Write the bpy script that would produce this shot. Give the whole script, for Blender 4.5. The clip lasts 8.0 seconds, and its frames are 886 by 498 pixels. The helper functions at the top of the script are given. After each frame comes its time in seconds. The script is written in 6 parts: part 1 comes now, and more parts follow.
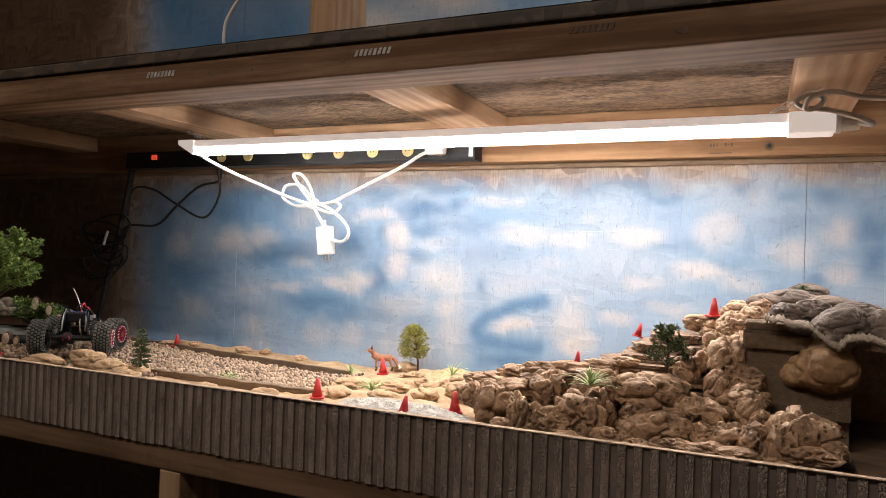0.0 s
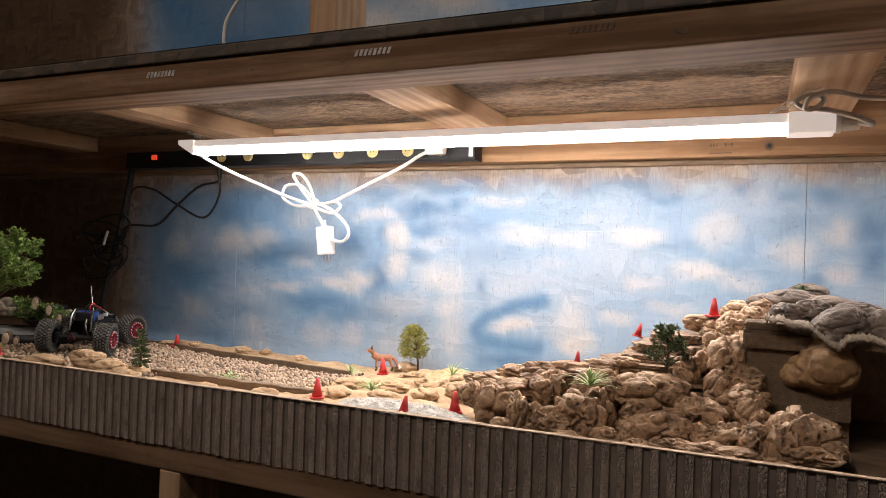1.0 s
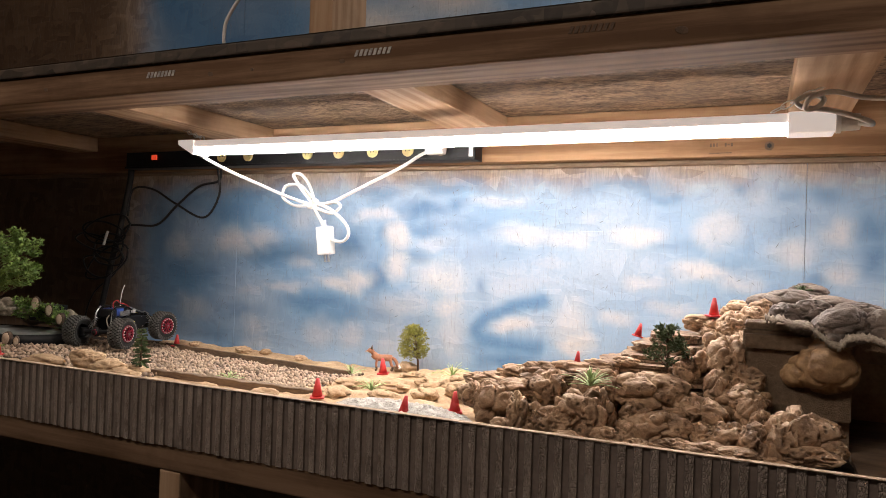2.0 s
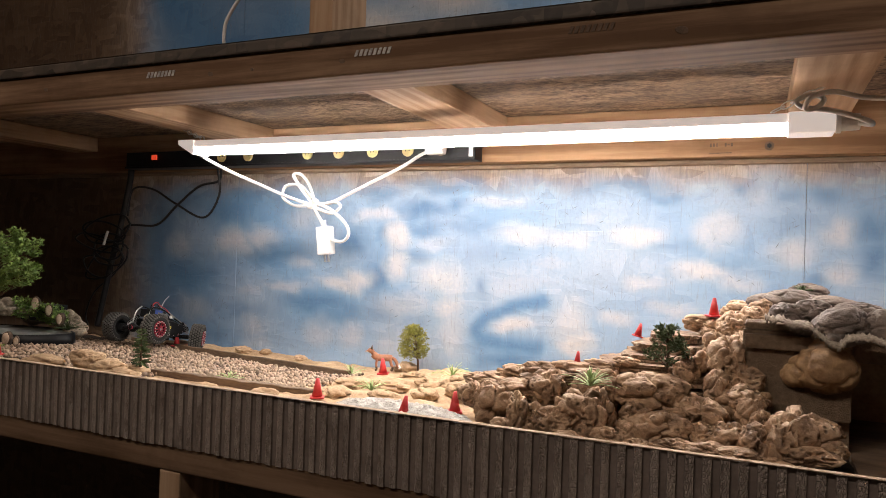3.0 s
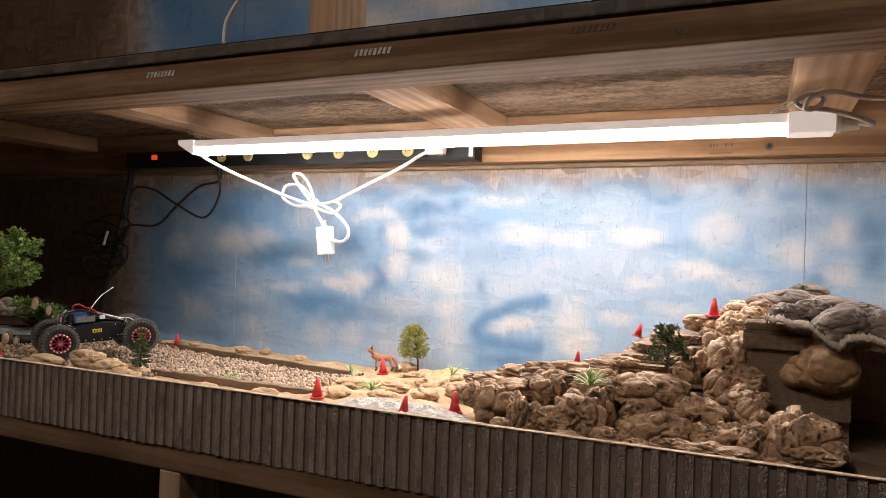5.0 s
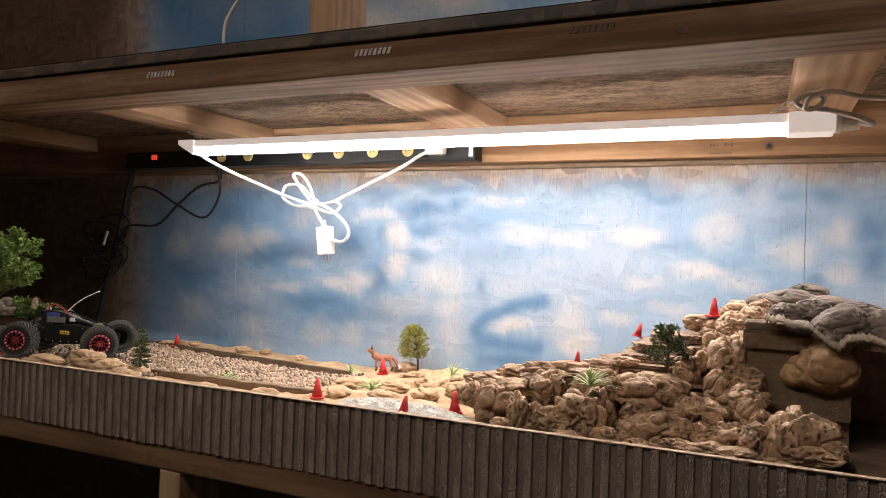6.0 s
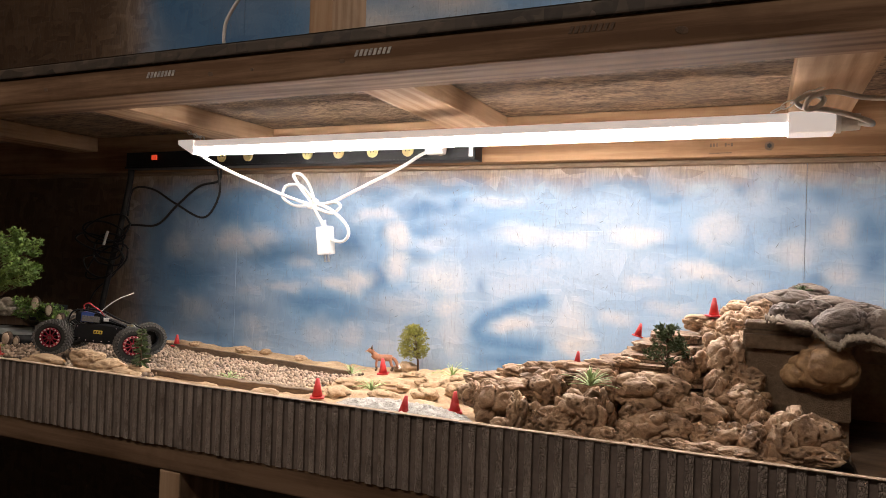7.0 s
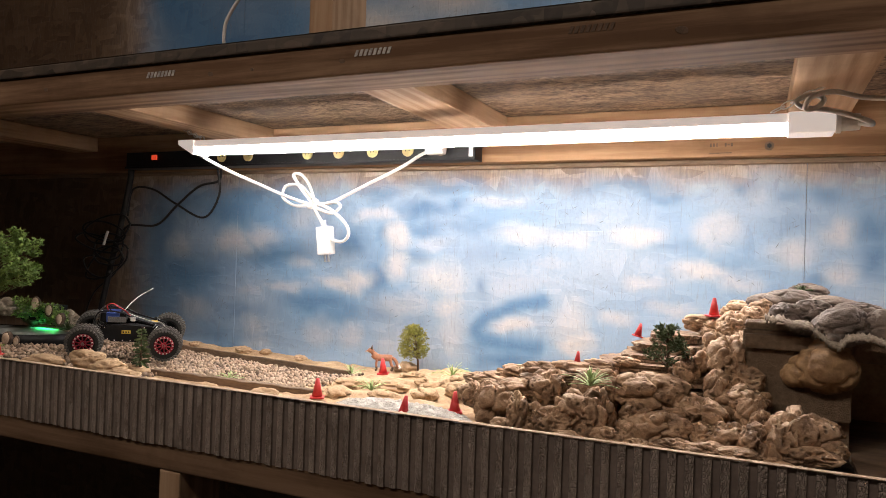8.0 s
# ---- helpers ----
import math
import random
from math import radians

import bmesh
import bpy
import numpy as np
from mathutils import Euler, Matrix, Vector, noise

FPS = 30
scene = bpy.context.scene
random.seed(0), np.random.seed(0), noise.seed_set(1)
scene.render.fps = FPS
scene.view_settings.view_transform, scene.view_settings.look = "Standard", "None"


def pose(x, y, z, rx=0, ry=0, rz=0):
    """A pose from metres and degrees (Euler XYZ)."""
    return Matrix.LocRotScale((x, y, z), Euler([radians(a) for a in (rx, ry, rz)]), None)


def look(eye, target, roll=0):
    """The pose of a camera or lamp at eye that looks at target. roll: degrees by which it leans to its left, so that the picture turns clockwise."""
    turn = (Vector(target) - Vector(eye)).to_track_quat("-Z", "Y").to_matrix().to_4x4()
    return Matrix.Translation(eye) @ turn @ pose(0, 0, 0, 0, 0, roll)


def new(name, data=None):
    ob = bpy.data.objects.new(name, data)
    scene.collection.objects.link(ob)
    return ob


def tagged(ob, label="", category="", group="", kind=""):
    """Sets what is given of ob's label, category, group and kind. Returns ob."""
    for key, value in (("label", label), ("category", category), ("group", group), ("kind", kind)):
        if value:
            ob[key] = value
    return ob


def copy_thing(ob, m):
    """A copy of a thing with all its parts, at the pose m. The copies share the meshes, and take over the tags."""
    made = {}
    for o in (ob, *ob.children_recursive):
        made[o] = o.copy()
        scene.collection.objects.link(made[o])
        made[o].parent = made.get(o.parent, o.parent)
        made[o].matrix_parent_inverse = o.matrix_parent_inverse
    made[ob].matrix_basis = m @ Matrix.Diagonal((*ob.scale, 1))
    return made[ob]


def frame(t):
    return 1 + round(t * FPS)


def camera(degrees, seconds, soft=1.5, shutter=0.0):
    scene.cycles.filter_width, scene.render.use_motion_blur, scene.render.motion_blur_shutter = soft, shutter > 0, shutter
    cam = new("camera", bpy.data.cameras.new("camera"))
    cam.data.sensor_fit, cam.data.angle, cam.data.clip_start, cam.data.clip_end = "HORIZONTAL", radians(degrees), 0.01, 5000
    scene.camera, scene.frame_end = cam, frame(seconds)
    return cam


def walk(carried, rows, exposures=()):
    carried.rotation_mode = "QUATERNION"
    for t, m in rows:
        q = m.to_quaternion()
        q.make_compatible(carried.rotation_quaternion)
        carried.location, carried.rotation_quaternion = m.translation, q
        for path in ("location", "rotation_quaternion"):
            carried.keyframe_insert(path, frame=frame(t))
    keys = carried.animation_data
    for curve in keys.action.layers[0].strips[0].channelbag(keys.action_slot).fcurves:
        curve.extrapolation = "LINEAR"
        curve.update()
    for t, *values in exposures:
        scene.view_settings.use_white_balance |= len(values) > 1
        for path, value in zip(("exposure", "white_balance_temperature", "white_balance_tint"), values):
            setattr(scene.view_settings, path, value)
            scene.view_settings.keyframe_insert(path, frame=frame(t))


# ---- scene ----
# The camera stands still before the shelf.
cam = camera(64.19, 8.0, soft=0.5)
EYE = Vector((0.0, -1.351, 1.25))
VIEW = look(EYE, EYE + Vector((-0.4085, 0.9128, 0.0067)), 1.887)
walk(cam, [(0.0, VIEW), (8.0, VIEW)], exposures=[(0.0, 0.84), (8.0, 0.84)])

# Dim air of a closed workshop; the light comes from the shelf lamps.
world = bpy.data.worlds.new("world")
scene.world = world
world.use_nodes = True
world.node_tree.nodes["Background"].inputs[0].default_value = (0.9, 0.95, 1.0, 1)
world.node_tree.nodes["Background"].inputs[1].default_value = 0.02
TUBE_GLOW = 31.0
ROOM_GLOW = 54.0
UPPER_GLOW = 44.0


# ---- materials ----
class Graph:
    """Small helper to write node materials."""

    def __init__(self, name):
        self.mat = bpy.data.materials.new(name)
        self.mat.use_nodes = True
        self.nodes, self.links = self.mat.node_tree.nodes, self.mat.node_tree.links
        self.shader = self.nodes["Principled BSDF"]

    def node(self, kind, **values):
        n = self.nodes.new(kind)
        for key, value in values.items():
            n.inputs[key.replace("_", " ")].default_value = value
        return n

    def link(self, a, b):
        self.links.new(a, b)

    def coords(self, stretch=(1, 1, 1), turn=0.0, shift=False):
        tc = self.nodes.new("ShaderNodeTexCoord")
        mp = self.nodes.new("ShaderNodeMapping")
        mp.inputs["Scale"].default_value = stretch
        mp.inputs["Rotation"].default_value = (turn, turn, turn)
        src = tc.outputs["Object"]
        if shift:
            info = self.nodes.new("ShaderNodeObjectInfo")
            add = self.nodes.new("ShaderNodeVectorMath")
            add.operation = "ADD"
            mul = self.nodes.new("ShaderNodeMath")
            mul.operation = "MULTIPLY"
            mul.inputs[1].default_value = 7.0
            self.link(info.outputs["Random"], mul.inputs[0])
            self.link(src, add.inputs[0])
            self.link(mul.outputs[0], add.inputs[1])
            src = add.outputs[0]
        self.link(src, mp.inputs["Vector"])
        return mp.outputs["Vector"]

    def noise(self, at, scale, detail=4.0, rough=0.6):
        n = self.node("ShaderNodeTexNoise", Scale=scale, Detail=detail, Roughness=rough)
        self.link(at, n.inputs["Vector"])
        return n.outputs["Fac"]

    def ramp(self, fac, *stops):
        r = self.nodes.new("ShaderNodeValToRGB")
        while len(r.color_ramp.elements) < len(stops):
            r.color_ramp.elements.new(0.5)
        for e, (p, c) in zip(r.color_ramp.elements, stops):
            e.position = p
            e.color = (*c, 1) if len(c) == 3 else c
        self.link(fac, r.inputs["Fac"])
        return r.outputs["Color"]

    def mix(self, fac, a, b, how="MIX"):
        m = self.nodes.new("ShaderNodeMix")
        m.data_type, m.blend_type = "RGBA", how
        for value, socket in ((fac, m.inputs[0]), (a, m.inputs[6]), (b, m.inputs[7])):
            if hasattr(value, "is_linked"):
                self.link(value, socket)
            else:
                socket.default_value = value if isinstance(value, float) else (*value, 1)
        return m.outputs[2]

    def math(self, how, a, b=0.0):
        m = self.nodes.new("ShaderNodeMath")
        m.operation = how
        m.use_clamp = how in ("MULTIPLY_ADD",)
        for value, socket in ((a, m.inputs[0]), (b, m.inputs[1])):
            if hasattr(value, "is_linked"):
                self.link(value, socket)
            else:
                socket.default_value = value
        return m.outputs[0]

    def bump(self, height, strength=0.5, distance=0.002):
        b = self.node("ShaderNodeBump", Strength=strength, Distance=distance)
        self.link(height, b.inputs["Height"])
        self.link(b.outputs["Normal"], self.shader.inputs["Normal"])

    def done(self, colour=None, rough=0.7, metal=0.0, **values):
        for value, key in ((colour, "Base Color"), (rough, "Roughness"), (metal, "Metallic")):
            if value is None:
                continue
            if hasattr(value, "is_linked"):
                self.link(value, self.shader.inputs[key])
            else:
                self.shader.inputs[key].default_value = (*value, 1) if isinstance(value, tuple) else value
        for key, value in values.items():
            self.shader.inputs[key.replace("_", " ")].default_value = value
        return self.mat


def plain(name, dark, light, scale, rough=0.6, bump=0.3, distance=0.001, stretch=(1, 1, 1), metal=0.0, shift=True):
    g = Graph(name)
    at = g.coords(stretch, shift=shift)
    big, fine = g.noise(at, scale), g.noise(at, scale * 7.0, 3.0)
    g.bump(g.mix(0.5, big, fine), bump, distance)
    return g.done(g.ramp(g.mix(0.35, big, fine), (0.32, dark), (0.68, light)), rough, metal)


def lumber(name, dark, light, along):
    """Sawn softwood with grain along one axis."""
    g = Graph(name)
    s = [9.0, 9.0, 9.0]
    s[along] = 0.55
    at = g.coords(tuple(s), shift=True)
    grain = g.noise(at, 4.0, 6.0, 0.65)
    w = g.node("ShaderNodeTexWave", Scale=1.6, Distortion=9.0, Detail=3.0)
    w.inputs["Detail Scale"].default_value = 1.2
    w.bands_direction = "Y" if along != 1 else "X"
    g.link(at, w.inputs["Vector"])
    dirt = g.noise(g.coords((1, 1, 1), shift=True), 6.0, 5.0, 0.7)
    rings = g.mix(0.14, grain, w.outputs["Fac"])
    col = g.ramp(rings, (0.36, dark), (0.64, light))
    col = g.mix(g.ramp(dirt, (0.5, (0, 0, 0)), (0.78, (0.55, 0.55, 0.55))), col, tuple(c * 0.45 for c in dark))
    g.bump(rings, 0.3, 0.0012)
    return g.done(col, 0.8, Specular_IOR_Level=0.12)


def strands(g, turn=0.0, size=1.0):
    """Pressed wood flakes: two layers of long cells that lie across one another."""
    a = g.nodes.new("ShaderNodeTexVoronoi")
    b = g.nodes.new("ShaderNodeTexVoronoi")
    warp = g.noise(g.coords(), 9.0, 2.0)
    for v, s, r in ((a, (16, 16, 70), 0.22), (b, (52, 30, 20), -0.5)):
        v.inputs["Scale"].default_value = 1.0 / size
        v.inputs["Randomness"].default_value = 1.0
        tc = g.nodes.new("ShaderNodeTexCoord")
        add = g.nodes.new("ShaderNodeVectorMath")
        add.operation = "ADD"
        sc = g.math("MULTIPLY", warp, 0.025)
        g.link(tc.outputs["Object"], add.inputs[0])
        g.link(sc, add.inputs[1])
        mp = g.nodes.new("ShaderNodeMapping")
        mp.inputs["Scale"].default_value = s
        mp.inputs["Rotation"].default_value = (0.0, r + turn, 0.0)
        g.link(add.outputs[0], mp.inputs["Vector"])
        g.link(mp.outputs["Vector"], v.inputs["Vector"])
    pick = g.ramp(g.noise(g.coords(), 14.0, 3.0), (0.47, (0, 0, 0)), (0.53, (1, 1, 1)))
    shade = g.mix(pick, a.outputs["Color"], b.outputs["Color"])
    bw = g.nodes.new("ShaderNodeRGBToBW")
    g.link(shade, bw.inputs[0])
    edge = g.mix(pick, a.outputs["Distance"], b.outputs["Distance"])
    return bw.outputs[0], edge


def painted_board():
    """Flake board with a sky sprayed over it; the mesh attribute 'coat' holds the sprayed coats (blue, white, deep
    blue), and its alpha darkens the bare wood.
    """
    g = Graph("sprayed_flake_board")
    tone, edge = strands(g)
    at = g.coords()
    grit = g.noise(at, 160.0, 3.0)
    wood = g.ramp(tone, (0.1, (0.30, 0.20, 0.125)), (0.5, (0.45, 0.325, 0.225)), (0.9, (0.58, 0.45, 0.33)))
    stain = g.ramp(g.noise(g.coords((1, 1, 0.35)), 7.0, 5.0, 0.7), (0.35, (0.62, 0.58, 0.54)), (0.7, (1, 1, 1)))
    wood = g.mix(1.0, wood, stain, "MULTIPLY")
    fibre = g.ramp(g.noise(g.coords((9, 9, 1.2)), 30.0, 4.0, 0.7), (0.35, (0.62, 0.58, 0.55)), (0.6, (1, 1, 1)))
    wood = g.mix(1.0, wood, fibre, "MULTIPLY")
    coat = g.nodes.new("ShaderNodeAttribute")
    coat.attribute_name = "coat"
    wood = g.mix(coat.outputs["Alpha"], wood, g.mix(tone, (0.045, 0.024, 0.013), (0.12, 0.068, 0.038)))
    sep = g.nodes.new("ShaderNodeSeparateColor")
    g.link(coat.outputs["Color"], sep.inputs[0])
    wear = g.math("MULTIPLY", g.math("SUBTRACT", tone, 0.5), 0.10)
    speck = g.math("MULTIPLY", g.math("SUBTRACT", grit, 0.5), 0.5)
    soft = g.math("ADD", wear, speck)

    def cover(socket):
        v = g.math("ADD", socket, g.math("MULTIPLY", soft, g.math("MULTIPLY", socket, 1.6)))
        return g.ramp(v, (0.0, (0, 0, 0)), (0.82, (1, 1, 1)))

    blue = g.mix(tone, (0.165, 0.315, 0.52), (0.215, 0.37, 0.56))
    white = g.mix(tone, (0.50, 0.50, 0.515), (0.57, 0.56, 0.57))
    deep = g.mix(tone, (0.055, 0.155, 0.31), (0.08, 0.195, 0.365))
    col = g.mix(cover(sep.outputs[0]), wood, blue)
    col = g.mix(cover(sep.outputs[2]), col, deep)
    col = g.mix(cover(sep.outputs[1]), col, white)
    # dark cracks between flakes and scratches that go through the paint
    dashes = []
    for turn, wide, tall in ((0.5, 0.0075, 0.055), (-0.35, 0.0070, 0.060), (1.1, 0.0080, 0.050), (0.08, 0.0050, 0.040), (-0.9, 0.0055, 0.045)):
        v = g.node("ShaderNodeTexVoronoi", Scale=1.0)
        tc = g.nodes.new("ShaderNodeTexCoord")
        mp = g.nodes.new("ShaderNodeMapping")
        mp.vector_type = "TEXTURE"
        mp.inputs["Rotation"].default_value = (0.0, turn, 0.0)
        mp.inputs["Scale"].default_value = (wide, 0.05, tall)
        g.link(tc.outputs["Object"], mp.inputs["Vector"])
        g.link(mp.outputs["Vector"], v.inputs["Vector"])
        dashes.append(g.ramp(v.outputs["Distance"], (0.05, (1, 1, 1)), (0.13, (0, 0, 0))))
    streak = dashes[0]
    for other in dashes[1:]:
        streak = g.math("MAXIMUM", streak, other)
    gate = g.ramp(g.noise(at, 13.0, 4.0, 0.7), (0.48, (0.06, 0.06, 0.06)), (0.60, (1, 1, 1)))
    mark = g.math("MULTIPLY", streak, gate)
    hair = g.noise(g.coords((14, 14, 1.0), 0.12), 26.0, 5.0, 0.75)
    col = g.mix(g.ramp(hair, (0.30, (0.5, 0.5, 0.5)), (0.44, (0, 0, 0))), col, (0.20, 0.19, 0.19))
    col = g.mix(g.math("MULTIPLY", mark, 0.7), col, (0.12, 0.105, 0.095))
    g.bump(g.mix(0.5, tone, edge), 0.55, 0.002)
    return g.done(col, 0.55)


def flake_board(name, a, b, c, turn=0.0):
    g = Graph(name)
    tone, edge = strands(g, turn)
    stain = g.ramp(g.noise(g.coords(), 5.0, 5.0, 0.7), (0.35, (0.55, 0.52, 0.5)), (0.65, (1, 1, 1)))
    col = g.mix(1.0, g.ramp(tone, (0.1, a), (0.5, b), (0.9, c)), stain, "MULTIPLY")
    g.bump(g.mix(0.5, tone, edge), 0.5, 0.002)
    return g.done(col, 0.7)


def shelf_underside():
    """Rough board with long ragged strands along the shelf, weathered dark."""
    g = Graph("weathered_board")
    at = g.coords((7, 19, 19))
    long_grain = g.noise(at, 3.0, 8.0, 0.75)
    fine = g.noise(g.coords((24, 60, 60)), 4.0, 4.0, 0.7)
    both = g.mix(0.45, long_grain, fine)
    col = g.ramp(both, (0.40, (0.02, 0.013, 0.008)), (0.47, (0.14, 0.088, 0.053)), (0.58, (0.38, 0.27, 0.18)))
    col = g.mix(g.ramp(g.noise(g.coords(), 5.0, 4.0), (0.45, (0, 0, 0)), (0.75, (0.8, 0.8, 0.8))), col, (0.09, 0.07, 0.055))
    g.bump(both, 0.8, 0.004)
    return g.done(col, 0.85)


def foam(name, dark, light, dust):
    """Hard foam rock, painted: the pits get their shade from darker colour, high places are dusted with sand."""
    g = Graph(name)
    at = g.coords(shift=True)
    v = g.node("ShaderNodeTexVoronoi", Scale=115.0)
    g.link(at, v.inputs["Vector"])
    fine, big = g.noise(at, 260.0, 3.0), g.noise(at, 34.0, 5.0, 0.65)
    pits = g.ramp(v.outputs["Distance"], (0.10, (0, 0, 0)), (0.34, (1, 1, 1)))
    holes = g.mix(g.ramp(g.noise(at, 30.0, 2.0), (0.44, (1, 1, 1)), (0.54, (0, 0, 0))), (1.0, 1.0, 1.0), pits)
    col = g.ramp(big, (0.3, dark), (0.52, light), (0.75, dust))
    # darken the holes in the colour, as shade inside them
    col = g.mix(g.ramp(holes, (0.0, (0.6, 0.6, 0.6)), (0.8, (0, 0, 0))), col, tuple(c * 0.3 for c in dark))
    g.bump(g.mix(0.5, holes, g.mix(0.5, big, fine)), 1.0, 0.006)
    return g.done(col, 0.6)


def corrugated_rubber(name, dark, light, scale):
    g = Graph(name)
    at = g.coords((1, 1, 0.5))
    v = g.node("ShaderNodeTexVoronoi", Scale=scale)
    v.feature = "DISTANCE_TO_EDGE"
    g.link(at, v.inputs["Vector"])
    cells = g.ramp(v.outputs["Distance"], (0.0, (0, 0, 0)), (0.2, (1, 1, 1)))
    worn = g.noise(g.coords((3, 1, 1)), 14.0, 4.0)
    col = g.ramp(g.mix(0.4, worn, g.noise(at, 300.0, 2.0)), (0.35, dark), (0.7, light))
    g.bump(cells, 1.0, 0.0026)
    return g.done(col, g.ramp(worn, (0.3, (0.22, 0.22, 0.22)), (0.7, (0.36, 0.36, 0.36))))


def glow(name, colour, strength):
    g = Graph(name)
    return g.done(colour, 0.4, Emission_Color=(*colour, 1), Emission_Strength=strength)


M_SKY = painted_board()
M_ROOM = flake_board("brown_flake_board", (0.08, 0.045, 0.025), (0.15, 0.095, 0.055), (0.22, 0.15, 0.095))
M_UNDER = shelf_underside()
M_PINE_X = lumber("sawn_pine_long", (0.20, 0.107, 0.055), (0.44, 0.272, 0.157), 0)
# front rail: the same pine, darkened for the shade on its face
M_PINE_RAIL = lumber("shaded_pine_long", (0.115, 0.063, 0.035), (0.30, 0.187, 0.115), 0)
M_PINE_BENCH = lumber("brown_pine_long", (0.085, 0.047, 0.026), (0.20, 0.125, 0.078), 0)
M_PINE_Y = lumber("sawn_pine_deep", (0.26, 0.155, 0.087), (0.46, 0.315, 0.20), 1)
M_PINE_Z = lumber("sawn_pine_upright", (0.28, 0.17, 0.10), (0.46, 0.31, 0.20), 2)
M_EDGE = flake_board("board_edge_dark", (0.035, 0.024, 0.017), (0.07, 0.05, 0.035), (0.12, 0.085, 0.06))
M_FASCIA = plain("dark_smooth_plastic", (0.12, 0.092, 0.077), (0.225, 0.175, 0.148), 30.0, 0.42, 0.25, 0.001)
M_FASCIA_RAISED = corrugated_rubber("pale_embossed_plastic", (0.27, 0.212, 0.178), (0.60, 0.49, 0.42), 430.0)
M_SAND = plain("sand_coat", (0.30, 0.185, 0.10), (0.62, 0.435, 0.27), 30.0, 0.85, 0.9, 0.004)
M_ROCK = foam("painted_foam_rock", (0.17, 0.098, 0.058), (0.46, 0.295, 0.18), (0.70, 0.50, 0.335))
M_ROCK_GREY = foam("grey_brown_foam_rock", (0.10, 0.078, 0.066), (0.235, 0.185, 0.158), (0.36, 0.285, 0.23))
M_FOAM_RAW = plain("amber_foam", (0.22, 0.12, 0.06), (0.60, 0.39, 0.21), 28.0, 0.4, 0.4, 0.003)
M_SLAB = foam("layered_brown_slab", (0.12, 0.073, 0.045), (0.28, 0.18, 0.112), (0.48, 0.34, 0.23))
M_TIMBER = plain("weathered_strip", (0.09, 0.055, 0.035), (0.27, 0.18, 0.115), 24.0, 0.75, 0.4, 0.001, (0.3, 3, 3))
M_CRUST = plain("whitish_crust", (0.14, 0.125, 0.11), (0.68, 0.64, 0.59), 75.0, 0.9, 0.9, 0.004)
M_WHITE = plain("white_plastic", (0.58, 0.56, 0.54), (0.68, 0.66, 0.64), 20.0, 0.38, 0.02)
M_CORD = plain("white_cord", (0.52, 0.50, 0.48), (0.62, 0.60, 0.58), 40.0, 0.45, 0.05)
M_BLACK = plain("black_plastic", (0.006, 0.006, 0.007), (0.016, 0.016, 0.017), 40.0, 0.42, 0.08)
M_BLACK_CORD = plain("black_cord", (0.008, 0.008, 0.009), (0.02, 0.02, 0.022), 40.0, 0.5, 0.05)
M_BLACK.node_tree.nodes["Principled BSDF"].inputs["Specular IOR Level"].default_value = 0.2
M_KNOB = plain("grey_tyre_knob", (0.045, 0.042, 0.038), (0.15, 0.14, 0.128), 120.0, 0.75, 0.3)
M_BOLT = plain("pale_bolt_ring", (0.62, 0.48, 0.48), (0.80, 0.68, 0.67), 120.0, 0.3, 0.05, metal=0.5)
# near-black brown for the bed where gaps lie in shade
M_GAP_SHADE = plain("gap_shade", (0.02, 0.014, 0.010), (0.07, 0.047, 0.032), 90.0, 0.9, 0.8, 0.004)
M_LOG = plain("cut_log_face", (0.30, 0.20, 0.13), (0.58, 0.44, 0.32), 70.0, 0.8, 0.4)
M_TYRE = plain("tyre_rubber", (0.007, 0.007, 0.006), (0.022, 0.020, 0.018), 120.0, 0.8, 0.4)
M_RED = plain("red_anodised_metal", (0.24, 0.015, 0.035), (0.46, 0.05, 0.085), 90.0, 0.34, 0.05, metal=0.6)
M_STEEL = plain("bare_steel", (0.45, 0.44, 0.43), (0.62, 0.61, 0.60), 90.0, 0.3, 0.05, metal=1.0)
M_CONE = plain("red_soft_plastic", (0.50, 0.025, 0.03), (0.66, 0.055, 0.055), 60.0, 0.5, 0.1)
M_YELLOW = plain("yellow_plastic", (0.62, 0.44, 0.05), (0.75, 0.55, 0.09), 50.0, 0.45, 0.05)
M_OUTLET = plain("pale_yellow_outlet", (0.46, 0.37, 0.14), (0.60, 0.49, 0.22), 50.0, 0.45, 0.05)
M_MESH = plain("grey_woven_panel", (0.05, 0.048, 0.045), (0.22, 0.21, 0.20), 420.0, 0.5, 0.5)
M_SLOT = plain("slot_black", (0.01, 0.01, 0.01), (0.02, 0.02, 0.02), 50.0, 0.6, 0.0)
M_LEAF = plain("green_leaf", (0.05, 0.11, 0.02), (0.34, 0.47, 0.12), 60.0, 0.5, 0.1)
M_LEAF_DARK = plain("dark_green_needle", (0.03, 0.055, 0.02), (0.12, 0.16, 0.06), 60.0, 0.6, 0.1)
M_LEAF_MOSS = plain("olive_foliage", (0.12, 0.13, 0.02), (0.40, 0.37, 0.09), 60.0, 0.8, 0.2)
M_LEAF_PALE = plain("pale_green_blade", (0.30, 0.42, 0.14), (0.58, 0.66, 0.36), 60.0, 0.5, 0.1)
M_BARK = plain("brown_bark", (0.05, 0.03, 0.018), (0.15, 0.09, 0.055), 90.0, 0.85, 0.5)
M_FUR = plain("orange_fur_paint", (0.22, 0.085, 0.045), (0.44, 0.20, 0.115), 90.0, 0.6, 0.3)
M_STONE = plain("tan_stone", (0.13, 0.108, 0.082), (0.50, 0.41, 0.31), 50.0, 0.8, 0.6, 0.002)
